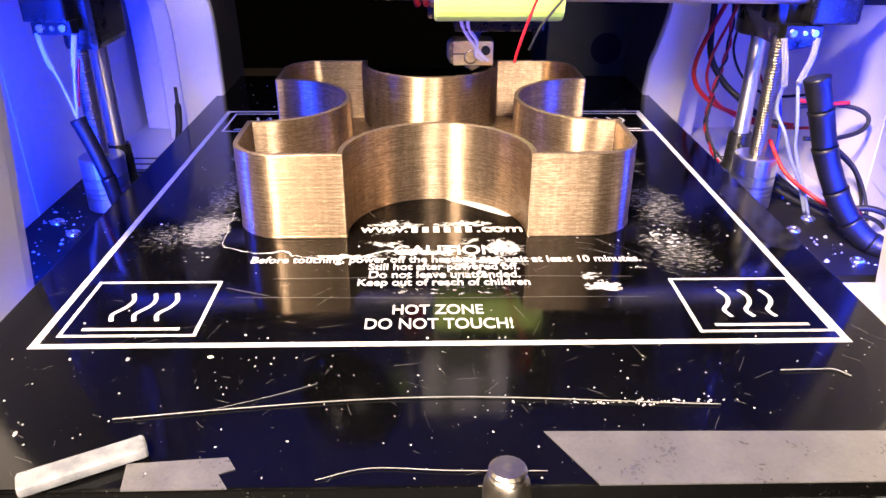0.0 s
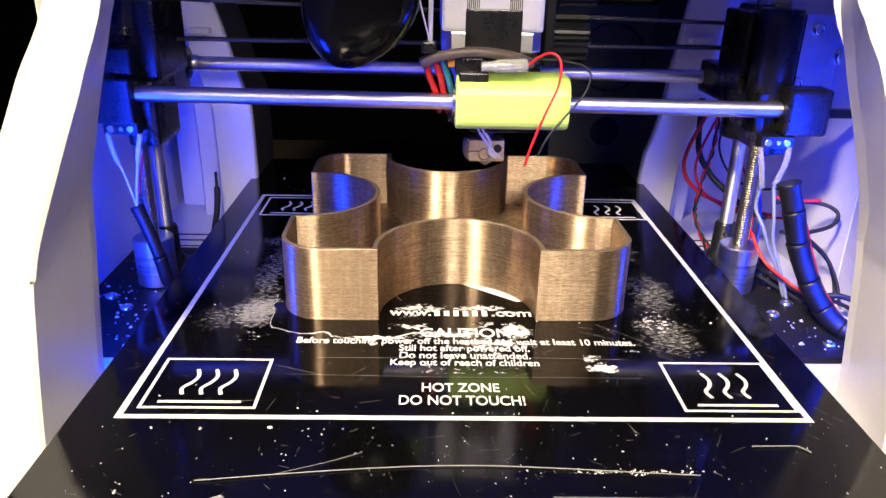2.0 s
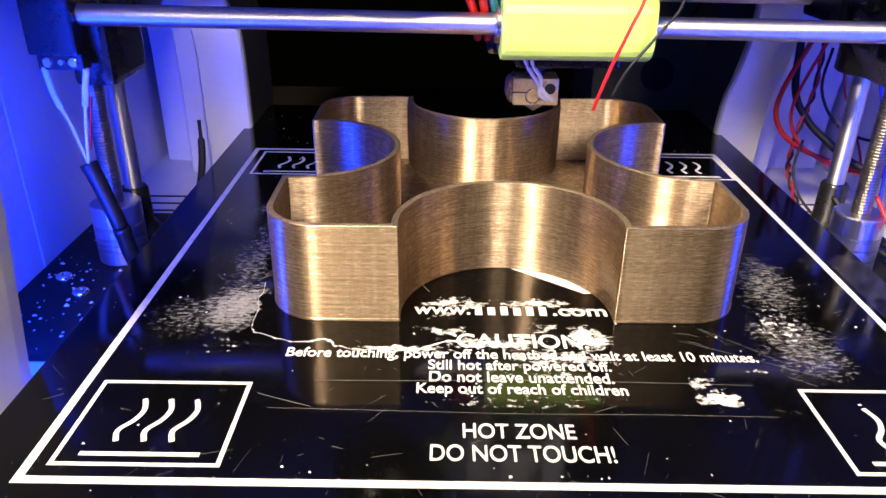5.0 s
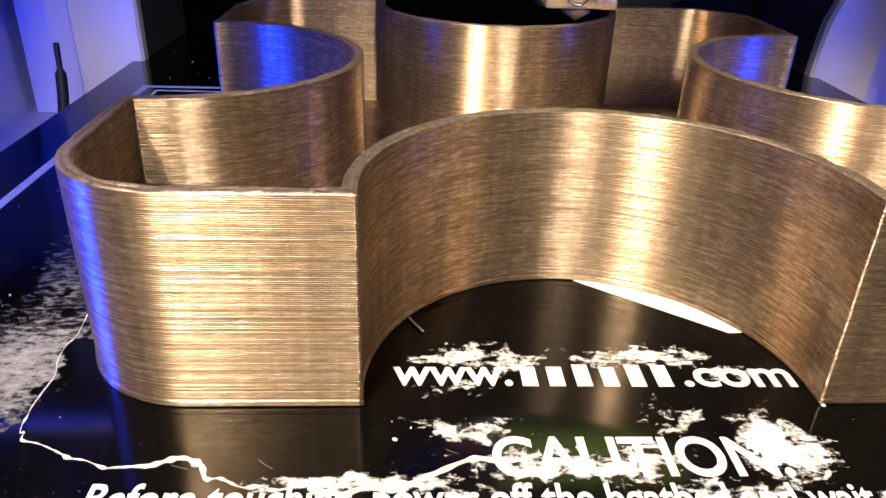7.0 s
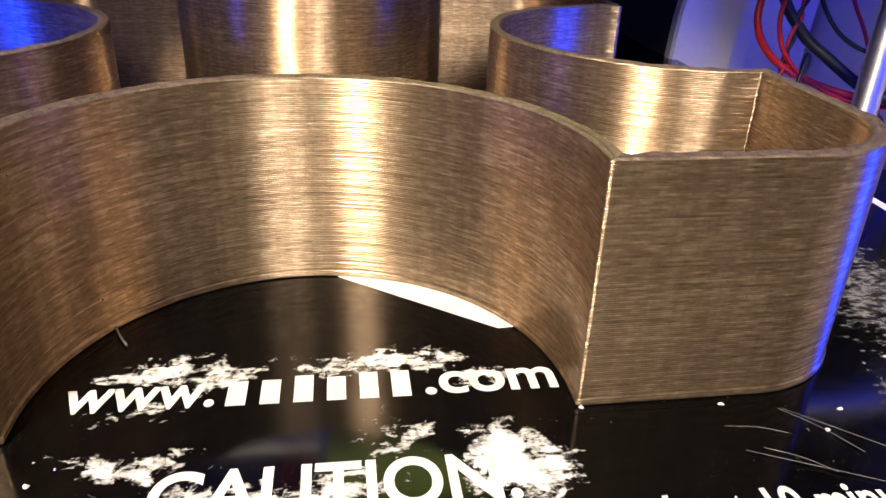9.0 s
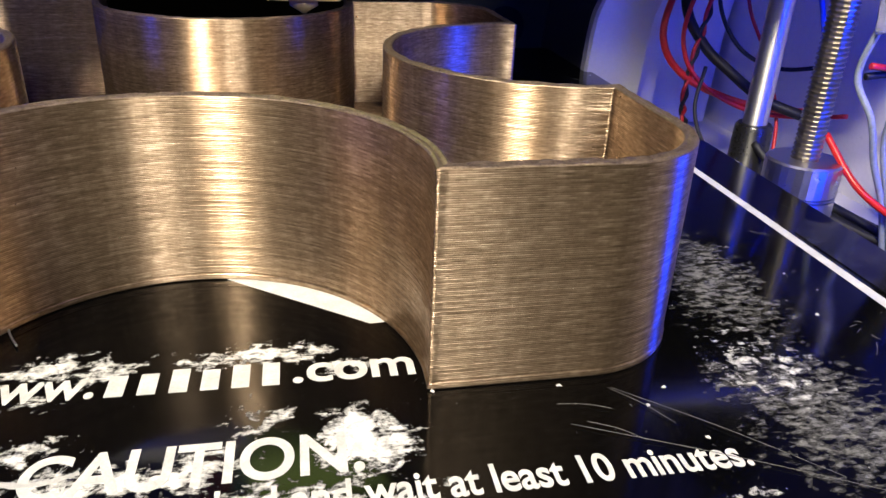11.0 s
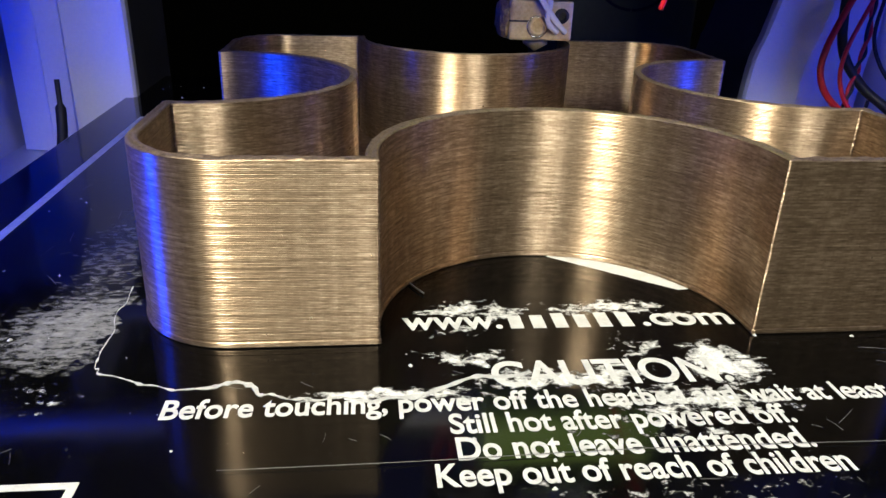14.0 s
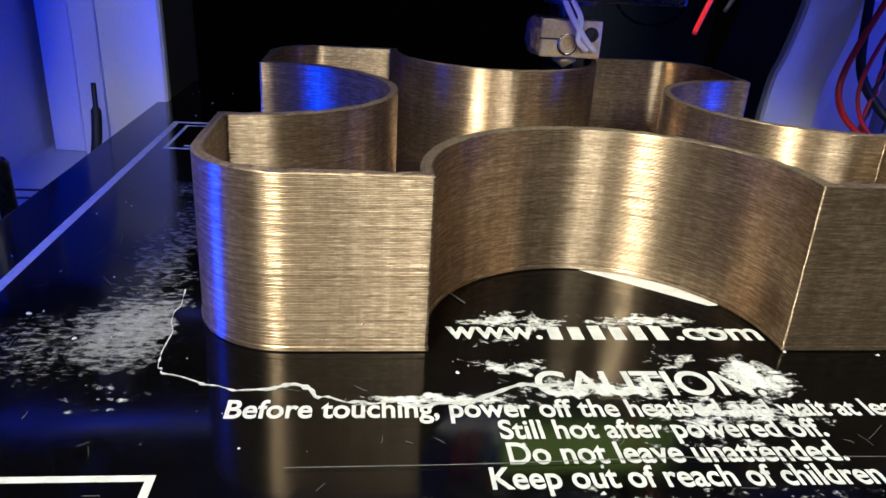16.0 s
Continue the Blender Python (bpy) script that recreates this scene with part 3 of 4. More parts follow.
def tray_outline(inset):
    """The rounded square with a round bite out of each side: points, outward ways, and where it turns sharply."""
    s, rc = HALF - inset, ROUND - inset
    rb = math.hypot(BITE, EXTRA) + inset
    e = EXTRA - inset
    g = math.sqrt(rb * rb - e * e)
    P, N, sharp = [], [], []
    for k in range(4):
        side = []
        for i in range(9):
            a = math.radians(225 + 5.625 * i)
            side.append((-s + rc + rc * math.cos(a), -s + rc + rc * math.sin(a), math.cos(a), math.sin(a), False))
        for f in [q / 14 for q in range(1, 14)] + [1 - 0.0005 / (s - rc - g)]:
            side.append((-s + rc + (s - rc - g) * f, -s, 0, -1, False))
        a0 = math.atan2(-e, -g)
        a1 = math.atan2(-e, g)
        a0, a1 = (a0 % (2 * math.pi)), a1
        for i in range(49):
            a = a0 + (a1 - a0) * {1: 0.22, 47: 47.78}.get(i, i) / 48
            nx, ny = -math.cos(a), -math.sin(a)
            if i in (0, 48):
                nx, ny = (nx + 0) / 1.4, (ny - 1) / 1.4
            side.append((rb * math.cos(a), -s + e + rb * math.sin(a), nx, ny, i in (0, 48)))
        for f in [0.0005 / (s - rc - g)] + [q / 14 for q in range(1, 14)]:
            side.append((g + (s - rc - g) * f, -s, 0, -1, False))
        for i in range(8):
            a = math.radians(270 + 5.625 * i)
            side.append((s - rc + rc * math.cos(a), -s + rc + rc * math.sin(a), math.cos(a), math.sin(a), False))
        c, sn = ((1, 0), (0, 1), (-1, 0), (0, -1))[k]
        for x, y, nx, ny, sh in side:
            P.append((c * x - sn * y, sn * x + c * y)), N.append((c * nx - sn * ny, sn * nx + c * ny)), sharp.append(sh)
    return P, N, sharp


def printed_tray():
    rng = random.Random(4)
    b = bmesh.new()
    layers, floor_z = 107, 0.0018
    step = HIGH / layers

    def shell_wall(inset, z_from, flip):
        P, N, sharp = tray_outline(inset)
        rows = []
        for i in range(layers + 1):
            jit, deep, salt = rng.uniform(-1, 1) * 0.000014, rng.uniform(0.75, 1.15), rng.uniform(0, 900)
            for half, out in ((0.0, -0.000056), (0.14, -0.000022), (0.36, 0.000008), (0.64, 0.000008), (0.86, -0.000022)):
                z = (i + half) * step
                out *= deep
                if z < z_from - step or z > HIGH + 1e-6:
                    continue
                if i < 4 and not flip:
                    out += 0.00022 if i < 3 else -0.00010
                row = []
                for q, ((x, y), (nx, ny), sh) in enumerate(zip(P, N, sharp)):
                    wob = noise.noise((x * 420, y * 420, salt)) * 0.000013 if half else 0.0
                    o = (out + jit + wob + (rng.uniform(-0.2, 1) * 0.00034 if sh else 0.0)) * (-1 if flip else 1)
                    row.append(b.verts.new((x + nx * o, y + ny * o, max(z, 0))))
                rows.append(row)
        n = len(P)
        for ra, rb in zip(rows, rows[1:]):
            for k in range(n):
                q = (ra[k], ra[(k + 1) % n], rb[(k + 1) % n], rb[k])
                b.faces.new(q[::-1] if flip else q).smooth = True
        return rows

    outer = shell_wall(0.0, 0.0, False)
    inner = shell_wall(THICK, floor_z, True)
    n = len(outer[0])
    # the rim: two beads side by side with a groove between
    beads = []
    for f, dz in ((0.0, 0.0), (0.06, 0.00016), (0.20, 0.00027), (0.36, 0.00020), (0.50, -0.00003), (0.64, 0.00020), (0.80, 0.00027), (0.94, 0.00016), (1.0, 0.0)):
        if f in (0.0, 1.0):
            beads.append(outer[-1] if f == 0.0 else inner[-1])
            continue
        row = []
        for a, c in zip(outer[-1], inner[-1]):
            p = a.co.lerp(c.co, f)
            row.append(b.verts.new((p.x, p.y, HIGH + dz + rng.uniform(-1, 1) * 0.00017)))
        beads.append(row)
    for ra, rb in zip(beads, beads[1:]):
        for k in range(n):
            f = b.faces.new((ra[k], ra[(k + 1) % n], rb[(k + 1) % n], rb[k]))
            f.smooth, f.material_index = True, 1
    tray = thing("printed_tray", "bronze plastic tray with four round bites, freshly printed", "printed object")
    me = bpy.data.meshes.new("tray_wall")
    b.to_mesh(me)
    b.free()
    me.materials.append(bronze)
    me.materials.append(bronze_rim)
    new("tray_wall", me).parent = tray
    part("tray_floor", prism(tray_outline(0.0006)[0], "z", 0.0, floor_z), bronze, tray)
    tray.matrix_world = Matrix.Translation((CX, CY, 0.0002)) @ Matrix.Rotation(TURN_Z, 4, "Z")
    return tray


printed_tray()

# ---- z axes: smooth rod, threaded rod, coupler ----


def z_axis(side, rx, ry, sx, sy, top):
    ax = thing("z_axis", "steel guide rod beside a threaded rod on a silver coupler", "printer axis", "z axes")
    part("guide_rod", rod((rx, ry, -0.030), (rx, ry, 0.2148), 0.0040, 24), rod_steel_z, ax)
    part("rod_holder", lathe([(0, 0.0085), (0.008, 0.0085), (0.010, 0.0066), (0.0265, 0.0062), (0.0275, 0.0054)], (rx, ry, -0.030), (rx, ry, 0.1), 20), black_plastic, ax, "black plastic rod foot")
    part("holder_foot", box(rx - 0.013, rx + 0.013, ry - 0.009, ry + 0.009, -0.0299, -0.0245, 0.001), black_plastic, ax)
    prof, z = [], 0.0
    while z < 0.222:
        prof += [(z, 0.0034), (z + 0.0005, 0.0040), (z + 0.0008, 0.0040), (z + 0.00125, 0.0034)]
        z += 0.00135
    part("threaded_rod", lathe(prof, (sx, sy, -0.010), (sx, sy, 0.2), 14, smooth=False), thread_steel, ax, "brownish steel threaded rod")
    r = 0.0106
    prof = [(0, r - 0.0006), (0.0006, r)]
    for g in (0.0068, 0.0094, 0.0120, 0.0162, 0.0172):
        prof += [(g, r), (g + 0.0001, r - 0.0012), (g + 0.0005, r - 0.0012), (g + 0.0006, r)]
    prof += [(0.0264, r), (0.0270, r - 0.0006), (0.0270, 0.0042)]
    cp = part("coupler", lathe(prof, (sx, sy, top - 0.027), (sx, sy, top), 32, smooth=False), aluminium, ax, "silver turned coupler with cut grooves")
    part("set_screw", rod((sx - 0.0040, sy - 0.0082, top - 0.0045), (sx - 0.0046, sy - 0.0092, top - 0.0045), 0.0016, 10, 0.0002), black_metal, cp)
    return ax


z_axis(-1, -0.1632, 0.188, -0.1645, 0.170, -0.0025)
z_axis(1, 0.1660, 0.205, 0.1600, 0.169, -0.0025)

# ---- x gantry: two rods between the carriages, toothed belt ----
gantry = thing("x_gantry", "two steel rods between black plastic carriages", "printer axis")
part("guide_rod", rod((-0.163, 0.157, 0.0778), (0.163, 0.157, 0.0748), 0.0040, 28), rod_steel_x, gantry)
part("guide_rod", rod((-0.158, 0.238, 0.0810), (0.157, 0.238, 0.0780), 0.0040, 28), rod_steel_x, gantry)
for xa, xb, zz in ((-0.156, -0.1505, 0.081), (0.1505, 0.157, 0.0781)):
    part("rod_collar", rod((xa, 0.238, zz), (xb, 0.238, zz), 0.0047, 18), aluminium, gantry, "rough metal collar on the rod")


def belt(z_left, z_right, teeth_up):
    b = bmesh.new()
    x0, x1 = -0.150, 0.152
    n = 150
    up = 1 if teeth_up else -1
    for i in range(n):
        xa, xb = x0 + (x1 - x0) * i / n, x0 + (x1 - x0) * (i + 0.5) / n
        zc = z_left + (z_right - z_left) * i / n
        box(xa, xb, 0.197, 0.203, zc, zc + up * 0.0006, 0, bm=b)
    lo = [b.verts.new(p) for p in ((x0, 0.197, z_left), (x0, 0.203, z_left), (x0, 0.203, z_left - up * 0.0012), (x0, 0.197, z_left - up * 0.0012))]
    hi = [b.verts.new(p) for p in ((x1, 0.197, z_right), (x1, 0.203, z_right), (x1, 0.203, z_right - up * 0.0012), (x1, 0.197, z_right - up * 0.0012))]
    for k in range(4):
        b.faces.new((lo[k], lo[(k + 1) % 4], hi[(k + 1) % 4], hi[k]))
    return b


part("drive_belt", belt(0.1190, 0.1120, False), black_rubber, gantry, "black toothed belt")
part("drive_belt", belt(0.0995, 0.1000, True), black_rubber, gantry, "black toothed belt")


def terminal(x0, x1, y, z0, z1, parent):
    t = part("terminal_block", box(x0, x1, y, y + 0.007, z0, z1, 0.0006), black_plastic, parent, "small terminal strip with two screws")
    for f in (0.22, 0.52, 0.78):
        r = 0.0014 if f == 0.52 else 0.0021
        part("terminal_screw", lathe([(0, r), (0.0005, r), (0.0008, r * 0.7)], (x0 + (x1 - x0) * f, y + 0.0002, (z0 + z1) / 2), (x0 + (x1 - x0) * f, y - 0.01, (z0 + z1) / 2), 12), steel, t)
    return t


# left carriage
car = part("carriage", box(-0.1700, -0.1480, 0.166, 0.212, 0.082, 0.121, 0.002), black_plastic, gantry, "black plastic carriage with rod sockets")
part("nut_sleeve", rod((-0.1632, 0.188, 0.050), (-0.1632, 0.188, 0.1225), 0.0105, 28, 0.001), black_plastic, car)
part("nut_sleeve", rod((-0.1645, 0.170, 0.064), (-0.1645, 0.170, 0.1215), 0.0088, 28, 0.001), black_plastic, car)
part("rod_socket", rod((-0.172, 0.238, 0.081), (-0.156, 0.238, 0.081), 0.0100, 24, 0.001), black_plastic, car)
part("rod_socket", box(-0.172, -0.156, 0.200, 0.238, 0.066, 0.0895, 0.002), black_plastic, car)
part("rod_clamp", box(-0.166, -0.150, 0.159, 0.195, 0.050, 0.0835, 0.003), black_plastic, car)
part("switch_box", box(-0.176, -0.1575, 0.149, 0.160, 0.0640, 0.0860, 0.0012), black_plastic, car)
part("switch_box", box(-0.180, -0.157, 0.153, 0.170, 0.0868, 0.1000, 0.0012), black_plastic, car)
part("fixing_screw", rod((-0.158, 0.186, 0.0605), (-0.1505, 0.186, 0.0605), 0.0012, 10, 0.0003), steel, car, "bright steel screw")
terminal(-0.1735, -0.1565, 0.150, 0.0585, 0.0645, car)
# right carriage
car = part("carriage", box(0.1480, 0.1780, 0.178, 0.212, 0.079, 0.1200, 0.002), black_plastic, gantry, "black plastic carriage with rod sockets")
part("nut_sleeve", rod((0.1660, 0.205, 0.050), (0.1660, 0.205, 0.1225), 0.0125, 28, 0.001), black_plastic, car)
part("nut_sleeve", rod((0.1600, 0.169, 0.062), (0.1600, 0.169, 0.1225), 0.0108, 28, 0.001), black_plastic, car)
part("rod_socket", box(0.1500, 0.170, 0.205, 0.244, 0.0690, 0.0880, 0.0025), black_plastic, car)
part("rod_socket", rod((0.1530, 0.238, 0.0781), (0.172, 0.238, 0.0781), 0.0098, 24, 0.001), black_plastic, car)
part("rod_clamp", prism([(0.1500, 0.0735), (0.1520, 0.0640), (0.1600, 0.0500), (0.1720, 0.0520), (0.1740, 0.0830), (0.1520, 0.0830)], "y", 0.159, 0.196, 0.001), black_plastic, car)
part("switch_box", box(0.1622, 0.1840, 0.1485, 0.163, 0.0632, 0.0865, 0.0022, 3), black_plastic, car)
part("motor_bracket", prism([(0.187, 0.070), (0.232, 0.070), (0.232, 0.117), (0.1955, 0.117), (0.1925, 0.112)], "y", 0.214, 0.2165, 0.0005), aluminium, gantry, "grey sheet metal bracket with bolts")
for bx, bz, r in ((0.2025, 0.109, 0.0036), (0.2195, 0.0945, 0.0052), (0.1960, 0.0790, 0.0036)):
    part("bracket_bolt", lathe([(0, r), (0.002, r), (0.003, r * 0.75), (0.003, r * 0.5), (0.0018, r * 0.45)], (bx, 0.2140, bz), (bx, 0.1, bz), 16), steel, gantry, "bolt with a hollow head")
part("bracket_arm", box(0.180, 0.214, 0.166, 0.172, 0.0690, 0.0735, 0.001), black_plastic, gantry)
terminal(0.1525, 0.1695, 0.1500, 0.0565, 0.0628, car)

# ---- print head ----
head = thing("extruder", "print head with lime green bearing holder and silver motor", "extruder")
b = bmesh.new()
outline = [(0.157 + 0.0165 * math.copysign(abs(math.cos(a)) ** 0.62, math.cos(a)), 0.0775 + 0.0132 * math.copysign(abs(math.sin(a)) ** 0.62, math.sin(a))) for a in [2 * math.pi * k / 28 for k in range(28)]]
part("bearing_holder", prism(outline, "x", -0.0012, 0.0535, 0.0012, b), green_plastic, head, "lime green plastic bearing holder")
part("bearing", rod((-0.0030, 0.157, 0.0763), (0.0550, 0.157, 0.0758), 0.0074, 24), steel, head)
motor = part("motor", box(-0.0090, 0.0395, 0.150, 0.192, 0.1105, 0.1500, 0.0018, 2), motor_metal, head, "silver square motor body")
part("end_cap", prism([(-0.0040, 0.1500), (0.0345, 0.1500), (0.0390, 0.1545), (0.0390, 0.1875), (0.0345, 0.1920), (-0.0040, 0.1920), (-0.0085, 0.1875), (-0.0085, 0.1545)], "z", 0.1012, 0.1107, 0.0010), aluminium, motor, "grey cast end cap with cut corners")
for ex in (-0.0042, 0.0347):
    part("cap_screw", lathe([(0, 0.0016), (0.0006, 0.0016), (0.0009, 0.0010)], (ex, 0.1522, 0.1060), (ex + (0.004 if ex > 0.01 else -0.004), 0.148, 0.1060), 10), steel, motor)
part("motor_band", box(0.0025, 0.0292, 0.1492, 0.1930, 0.1012, 0.1210, 0.0008), black_plastic, motor, "black laminated band")
for k in range(7):
    for gx in (0.0030, 0.0230):
        part("lamination", box(gx + 0.0009 * k, gx + 0.0009 * k + 0.0004, 0.1494, 0.1502, 0.1212, 0.1500, 0), black_plastic, motor)


def gear(cx_, cz_, r, teeth, x0, x1, y):
    pts = []
    for k in range(teeth):
        for f, rr in ((0.0, 0.86), (0.22, 1.0), (0.5, 1.0), (0.72, 0.86)):
            a = 2 * math.pi * (k + f) / teeth
            pts.append((y + r * rr * math.cos(a), cz_ + r * rr * math.sin(a)))
    return prism(pts, "x", x0, x1, 0.0003)


part("drive_gear", gear(0, 0.141, 0.020, 22, 0.050, 0.068, 0.178), gear_black, head, "black toothed gear")
part("drive_gear", gear(0, 0.106, 0.0125, 14, 0.047, 0.0655, 0.180), gear_black, head, "black toothed gear")
part("gear_plate", box(0.0415, 0.0465, 0.160, 0.200, 0.0940, 0.150, 0.001), gear_black, head)
part("gear_axle", rod((0.040, 0.178, 0.141), (0.0700, 0.178, 0.141), 0.003, 12), steel, head)
part("mount_plate", box(0.0090, 0.0530, 0.190, 0.236, 0.0530, 0.0585, 0.001), black_plastic, head)
part("mount_body", box(-0.004, 0.0440, 0.180, 0.236, 0.0605, 0.1010, 0.002), black_plastic, head)
part("connector", box(-0.0015, 0.0130, 0.1470, 0.1560, 0.0912, 0.0990, 0.0008), black_plastic, head, "black wire connector")
part("connector", box(0.0000, 0.0140, 0.1440, 0.1530, 0.0858, 0.0925, 0.0008), black_plastic, head, "black wire connector")
part("crimp_sleeve", lathe([(0, 0.0022), (0.006, 0.0024), (0.0075, 0.0031), (0.0205, 0.0031), (0.0215, 0.0026)], (0.0100, 0.1395, 0.0962), (0.0320, 0.1395, 0.0972), 14), clear_plastic, head, "clear crimp sleeve")
part("wire_end", rod((0.0110, 0.1395, 0.0963), (0.0240, 0.1395, 0.0968), 0.0011, 10), steel, head)
part("wire_loom", sweep([(-0.0180, 0.150, 0.0960), (-0.0080, 0.146, 0.1000), (0.0080, 0.144, 0.1022), (0.0240, 0.145, 0.1005), (0.0350, 0.150, 0.0965)], 0.0024, 10), shrink_brown, head, "brown shrink-wrapped bundle of wires")
part("wire", sweep([(0.0318, 0.1395, 0.0972), (0.0360, 0.138, 0.1010), (0.0415, 0.135, 0.1035), (0.0455, 0.132, 0.1000), (0.0450, 0.130, 0.0900), (0.0410, 0.129, 0.0800), (0.0370, 0.130, 0.0690), (0.0338, 0.132, 0.0580), (0.0322, 0.134, 0.0505)], 0.00062, 10), red_wire, head, "red wire")
part("wire", sweep([(0.0360, 0.150, 0.0985), (0.0500, 0.147, 0.0985), (0.0610, 0.142, 0.0950), (0.0590, 0.136, 0.0860), (0.0500, 0.131, 0.0760), (0.0420, 0.130, 0.0660), (0.0378, 0.132, 0.0560)], 0.0005, 8), black_rubber, head, "thin black wire")
for wx, mat, dx in ((-0.0145, red_wire, 0.0), (-0.0105, red_wire, 0.0015), (-0.0065, teal_wire, 0.001), (-0.0030, blue_wire, 0.002)):
    part("wire", sweep([(wx - 0.002, 0.152, 0.0985), (wx + dx, 0.154, 0.0900), (wx + 0.004, 0.162, 0.0790), (wx + 0.006, 0.175, 0.068)], 0.0016, 8), mat, head)
part("clip", box(-0.0055, -0.0020, 0.1480, 0.1560, 0.0945, 0.0995, 0.0005), orange_plastic, head, "orange plastic clip")
fan = bmesh.new()
bmesh.ops.create_uvsphere(fan, u_segments=48, v_segments=32, radius=1.0)
for vt in fan.verts:
    x, y, z = vt.co
    low = max(0.0, -z)
    vt.co = (-0.0448 + 0.0262 * x * (1 - 0.10 * low * low) - 0.004 * low * low + 0.003 * z, 0.134 + 0.0135 * y, 0.1255 + 0.0305 * z)
smooth_faces(fan.faces)
part("fan_duct", fan, glossy_black, head, "glossy black egg-shaped fan duct")
part("top_clip", box(-0.0290, -0.0140, 0.166, 0.176, 0.1325, 0.150, 0.002), green_plastic, head, "lime green plastic clip")
part("thread", sweep([(-0.0240, 0.142, 0.150), (-0.0190, 0.143, 0.125), (-0.0140, 0.145, 0.106)], 0.0004, 6), white_wire, head)
part("wire", sweep([(-0.0145, 0.143, 0.150), (-0.0138, 0.144, 0.128), (-0.0140, 0.146, 0.102)], 0.0011, 8), white_wire, head, "white wire")
part("cable_tie", box(-0.0180, -0.0110, 0.1440, 0.1500, 0.1010, 0.1065, 0.001), black_plastic, head)
# hot end
hb = part("heater_block", box(0.0088, 0.0288, 0.1960, 0.2100, 0.0352, 0.0472, 0.0008), brass_dirty, head, "scorched metal heater block")
part("slit", box(0.0085, 0.0165, 0.1957, 0.2000, 0.0408, 0.0413, 0), cabinet_ink, hb)
part("screw_ring", lathe([(0, 0.0034), (0.0006, 0.0034), (0.0006, 0.0029), (0.0001, 0.0029)], (0.0175, 0.1961, 0.0395), (0.0175, 0.1, 0.0395), 24), steel, hb, "bright ring round the screw")
part("block_screw", lathe([(0, 0.0028), (0.0010, 0.0028), (0.0012, 0.0020), (0.0004, 0.0018)], (0.0175, 0.1962, 0.0395), (0.0175, 0.1, 0.0395), 16), brass_dirty, hb, "brass screw head")
part("block_screw", lathe([(0, 0.0023), (0.0012, 0.0023), (0.0012, 0.0012), (0.0004, 0.0011)], (0.0250, 0.1962, 0.0428), (0.0250, 0.1, 0.0428), 14), black_metal, hb)
pad = bmesh.new()
bmesh.ops.create_icosphere(pad, subdivisions=4, radius=1.0)
for vt in pad.verts:
    p = vt.co.copy()
    r = 1.0 + 0.10 * noise.noise(p * 2.5) + 0.06 * noise.noise(p * 8)
    q = Vector([math.copysign(abs(k) ** 0.7, k) for k in p]) * r
    vt.co = (0.0092 + q.x * 0.0034, 0.2035 + q.y * 0.0068, 0.0412 + q.z * 0.0060)
part("insulation_pad", pad, insulation, hb, "fibrous yellow insulation")
part("nozzle", lathe([(0, 0.0035), (0.0012, 0.0040), (0.0020, 0.0040), (0.0038, 0.0010), (0.0042, 0.0005)], (0.0188, 0.203, 0.0354), (0.0188, 0.203, 0.0), 12), brass_dirty, head, "small brass nozzle")
fins = [(0, 0.004), (0.0045, 0.004)]
for k in range(4):
    fins += [(0.0046 + 0.0030 * k, 0.0085), (0.0060 + 0.0030 * k, 0.0085), (0.0061 + 0.0030 * k, 0.005), (0.0075 + 0.0030 * k, 0.005)]
part("heat_sink", lathe(fins, (0.0188, 0.203, 0.0470), (0.0188, 0.203, 0.1), 24, smooth=False), black_metal, head, "ribbed black heat sink")
for off in (0.0, 0.0026):
    part("wire", sweep([(0.0262 - off, 0.1945, 0.0380), (0.0225 - off, 0.1925, 0.0415), (0.0175 + off, 0.1925, 0.0480), (0.0130 + off, 0.1900, 0.0555), (0.0110 + 2 * off, 0.1840, 0.0640)], 0.0009, 8), white_wire, head, "white heater wire")

# ---- cables at the sides ----


def cable(points, r, mat, label, name="wire", seg=8):
    return tagged(link_mesh(name, sweep(points, r, seg), mat), label, "cable")


def ribbed(n, r0):
    return lambda f: r0 * (0.90 if (f * n) % 1.0 < 0.06 else 1.0)


def wrapped(name, points, r, cuts, label):
    """A cable sleeve of overlapping wrapped lengths, each one a part."""
    ob = thing(name, label, "cable")
    L = spline(points, 12)
    for f0, f1 in zip(cuts, cuts[1:]):
        i0, i1 = int(f0 * (len(L) - 1)), int(f1 * (len(L) - 1))
        part("sleeve_length", sweep(L[i0:i1 + 1], lambda f: r * (1.06 if f < 0.10 else 1.0 - 0.06 * f), 16, 1), tape_black, ob)
    return ob


wrapped("cable_sleeve", [(0.1620, 0.133, 0.0443), (0.1662, 0.1312, 0.0304), (0.1726, 0.1284, 0.0089), (0.1830, 0.1236, -0.0130), (0.1930, 0.1164, -0.0250), (0.2040, 0.106, -0.0280)], 0.0054,
        (0, 0.2, 0.36, 0.52, 0.68, 0.84, 1.0), "black cable sleeve wound in tape, running down to the base")
wrapped("cable_sleeve", [(-0.1635, 0.152, 0.0211), (-0.1591, 0.151, 0.0092), (-0.1545, 0.150, -0.0063), (-0.1525, 0.151, -0.0200), (-0.1520, 0.156, -0.0265)], 0.0034, (0, 0.5, 1.0), "short black cable sleeve hanging before the coupler")
cable([(-0.1720, 0.151, 0.0595), (-0.1703, 0.151, 0.0482), (-0.1666, 0.151, 0.0373), (-0.1630, 0.152, 0.0200)], lambda f: 0.0013 if f < 0.5 else 0.0007, white_wire, "white wire from the terminal strip")
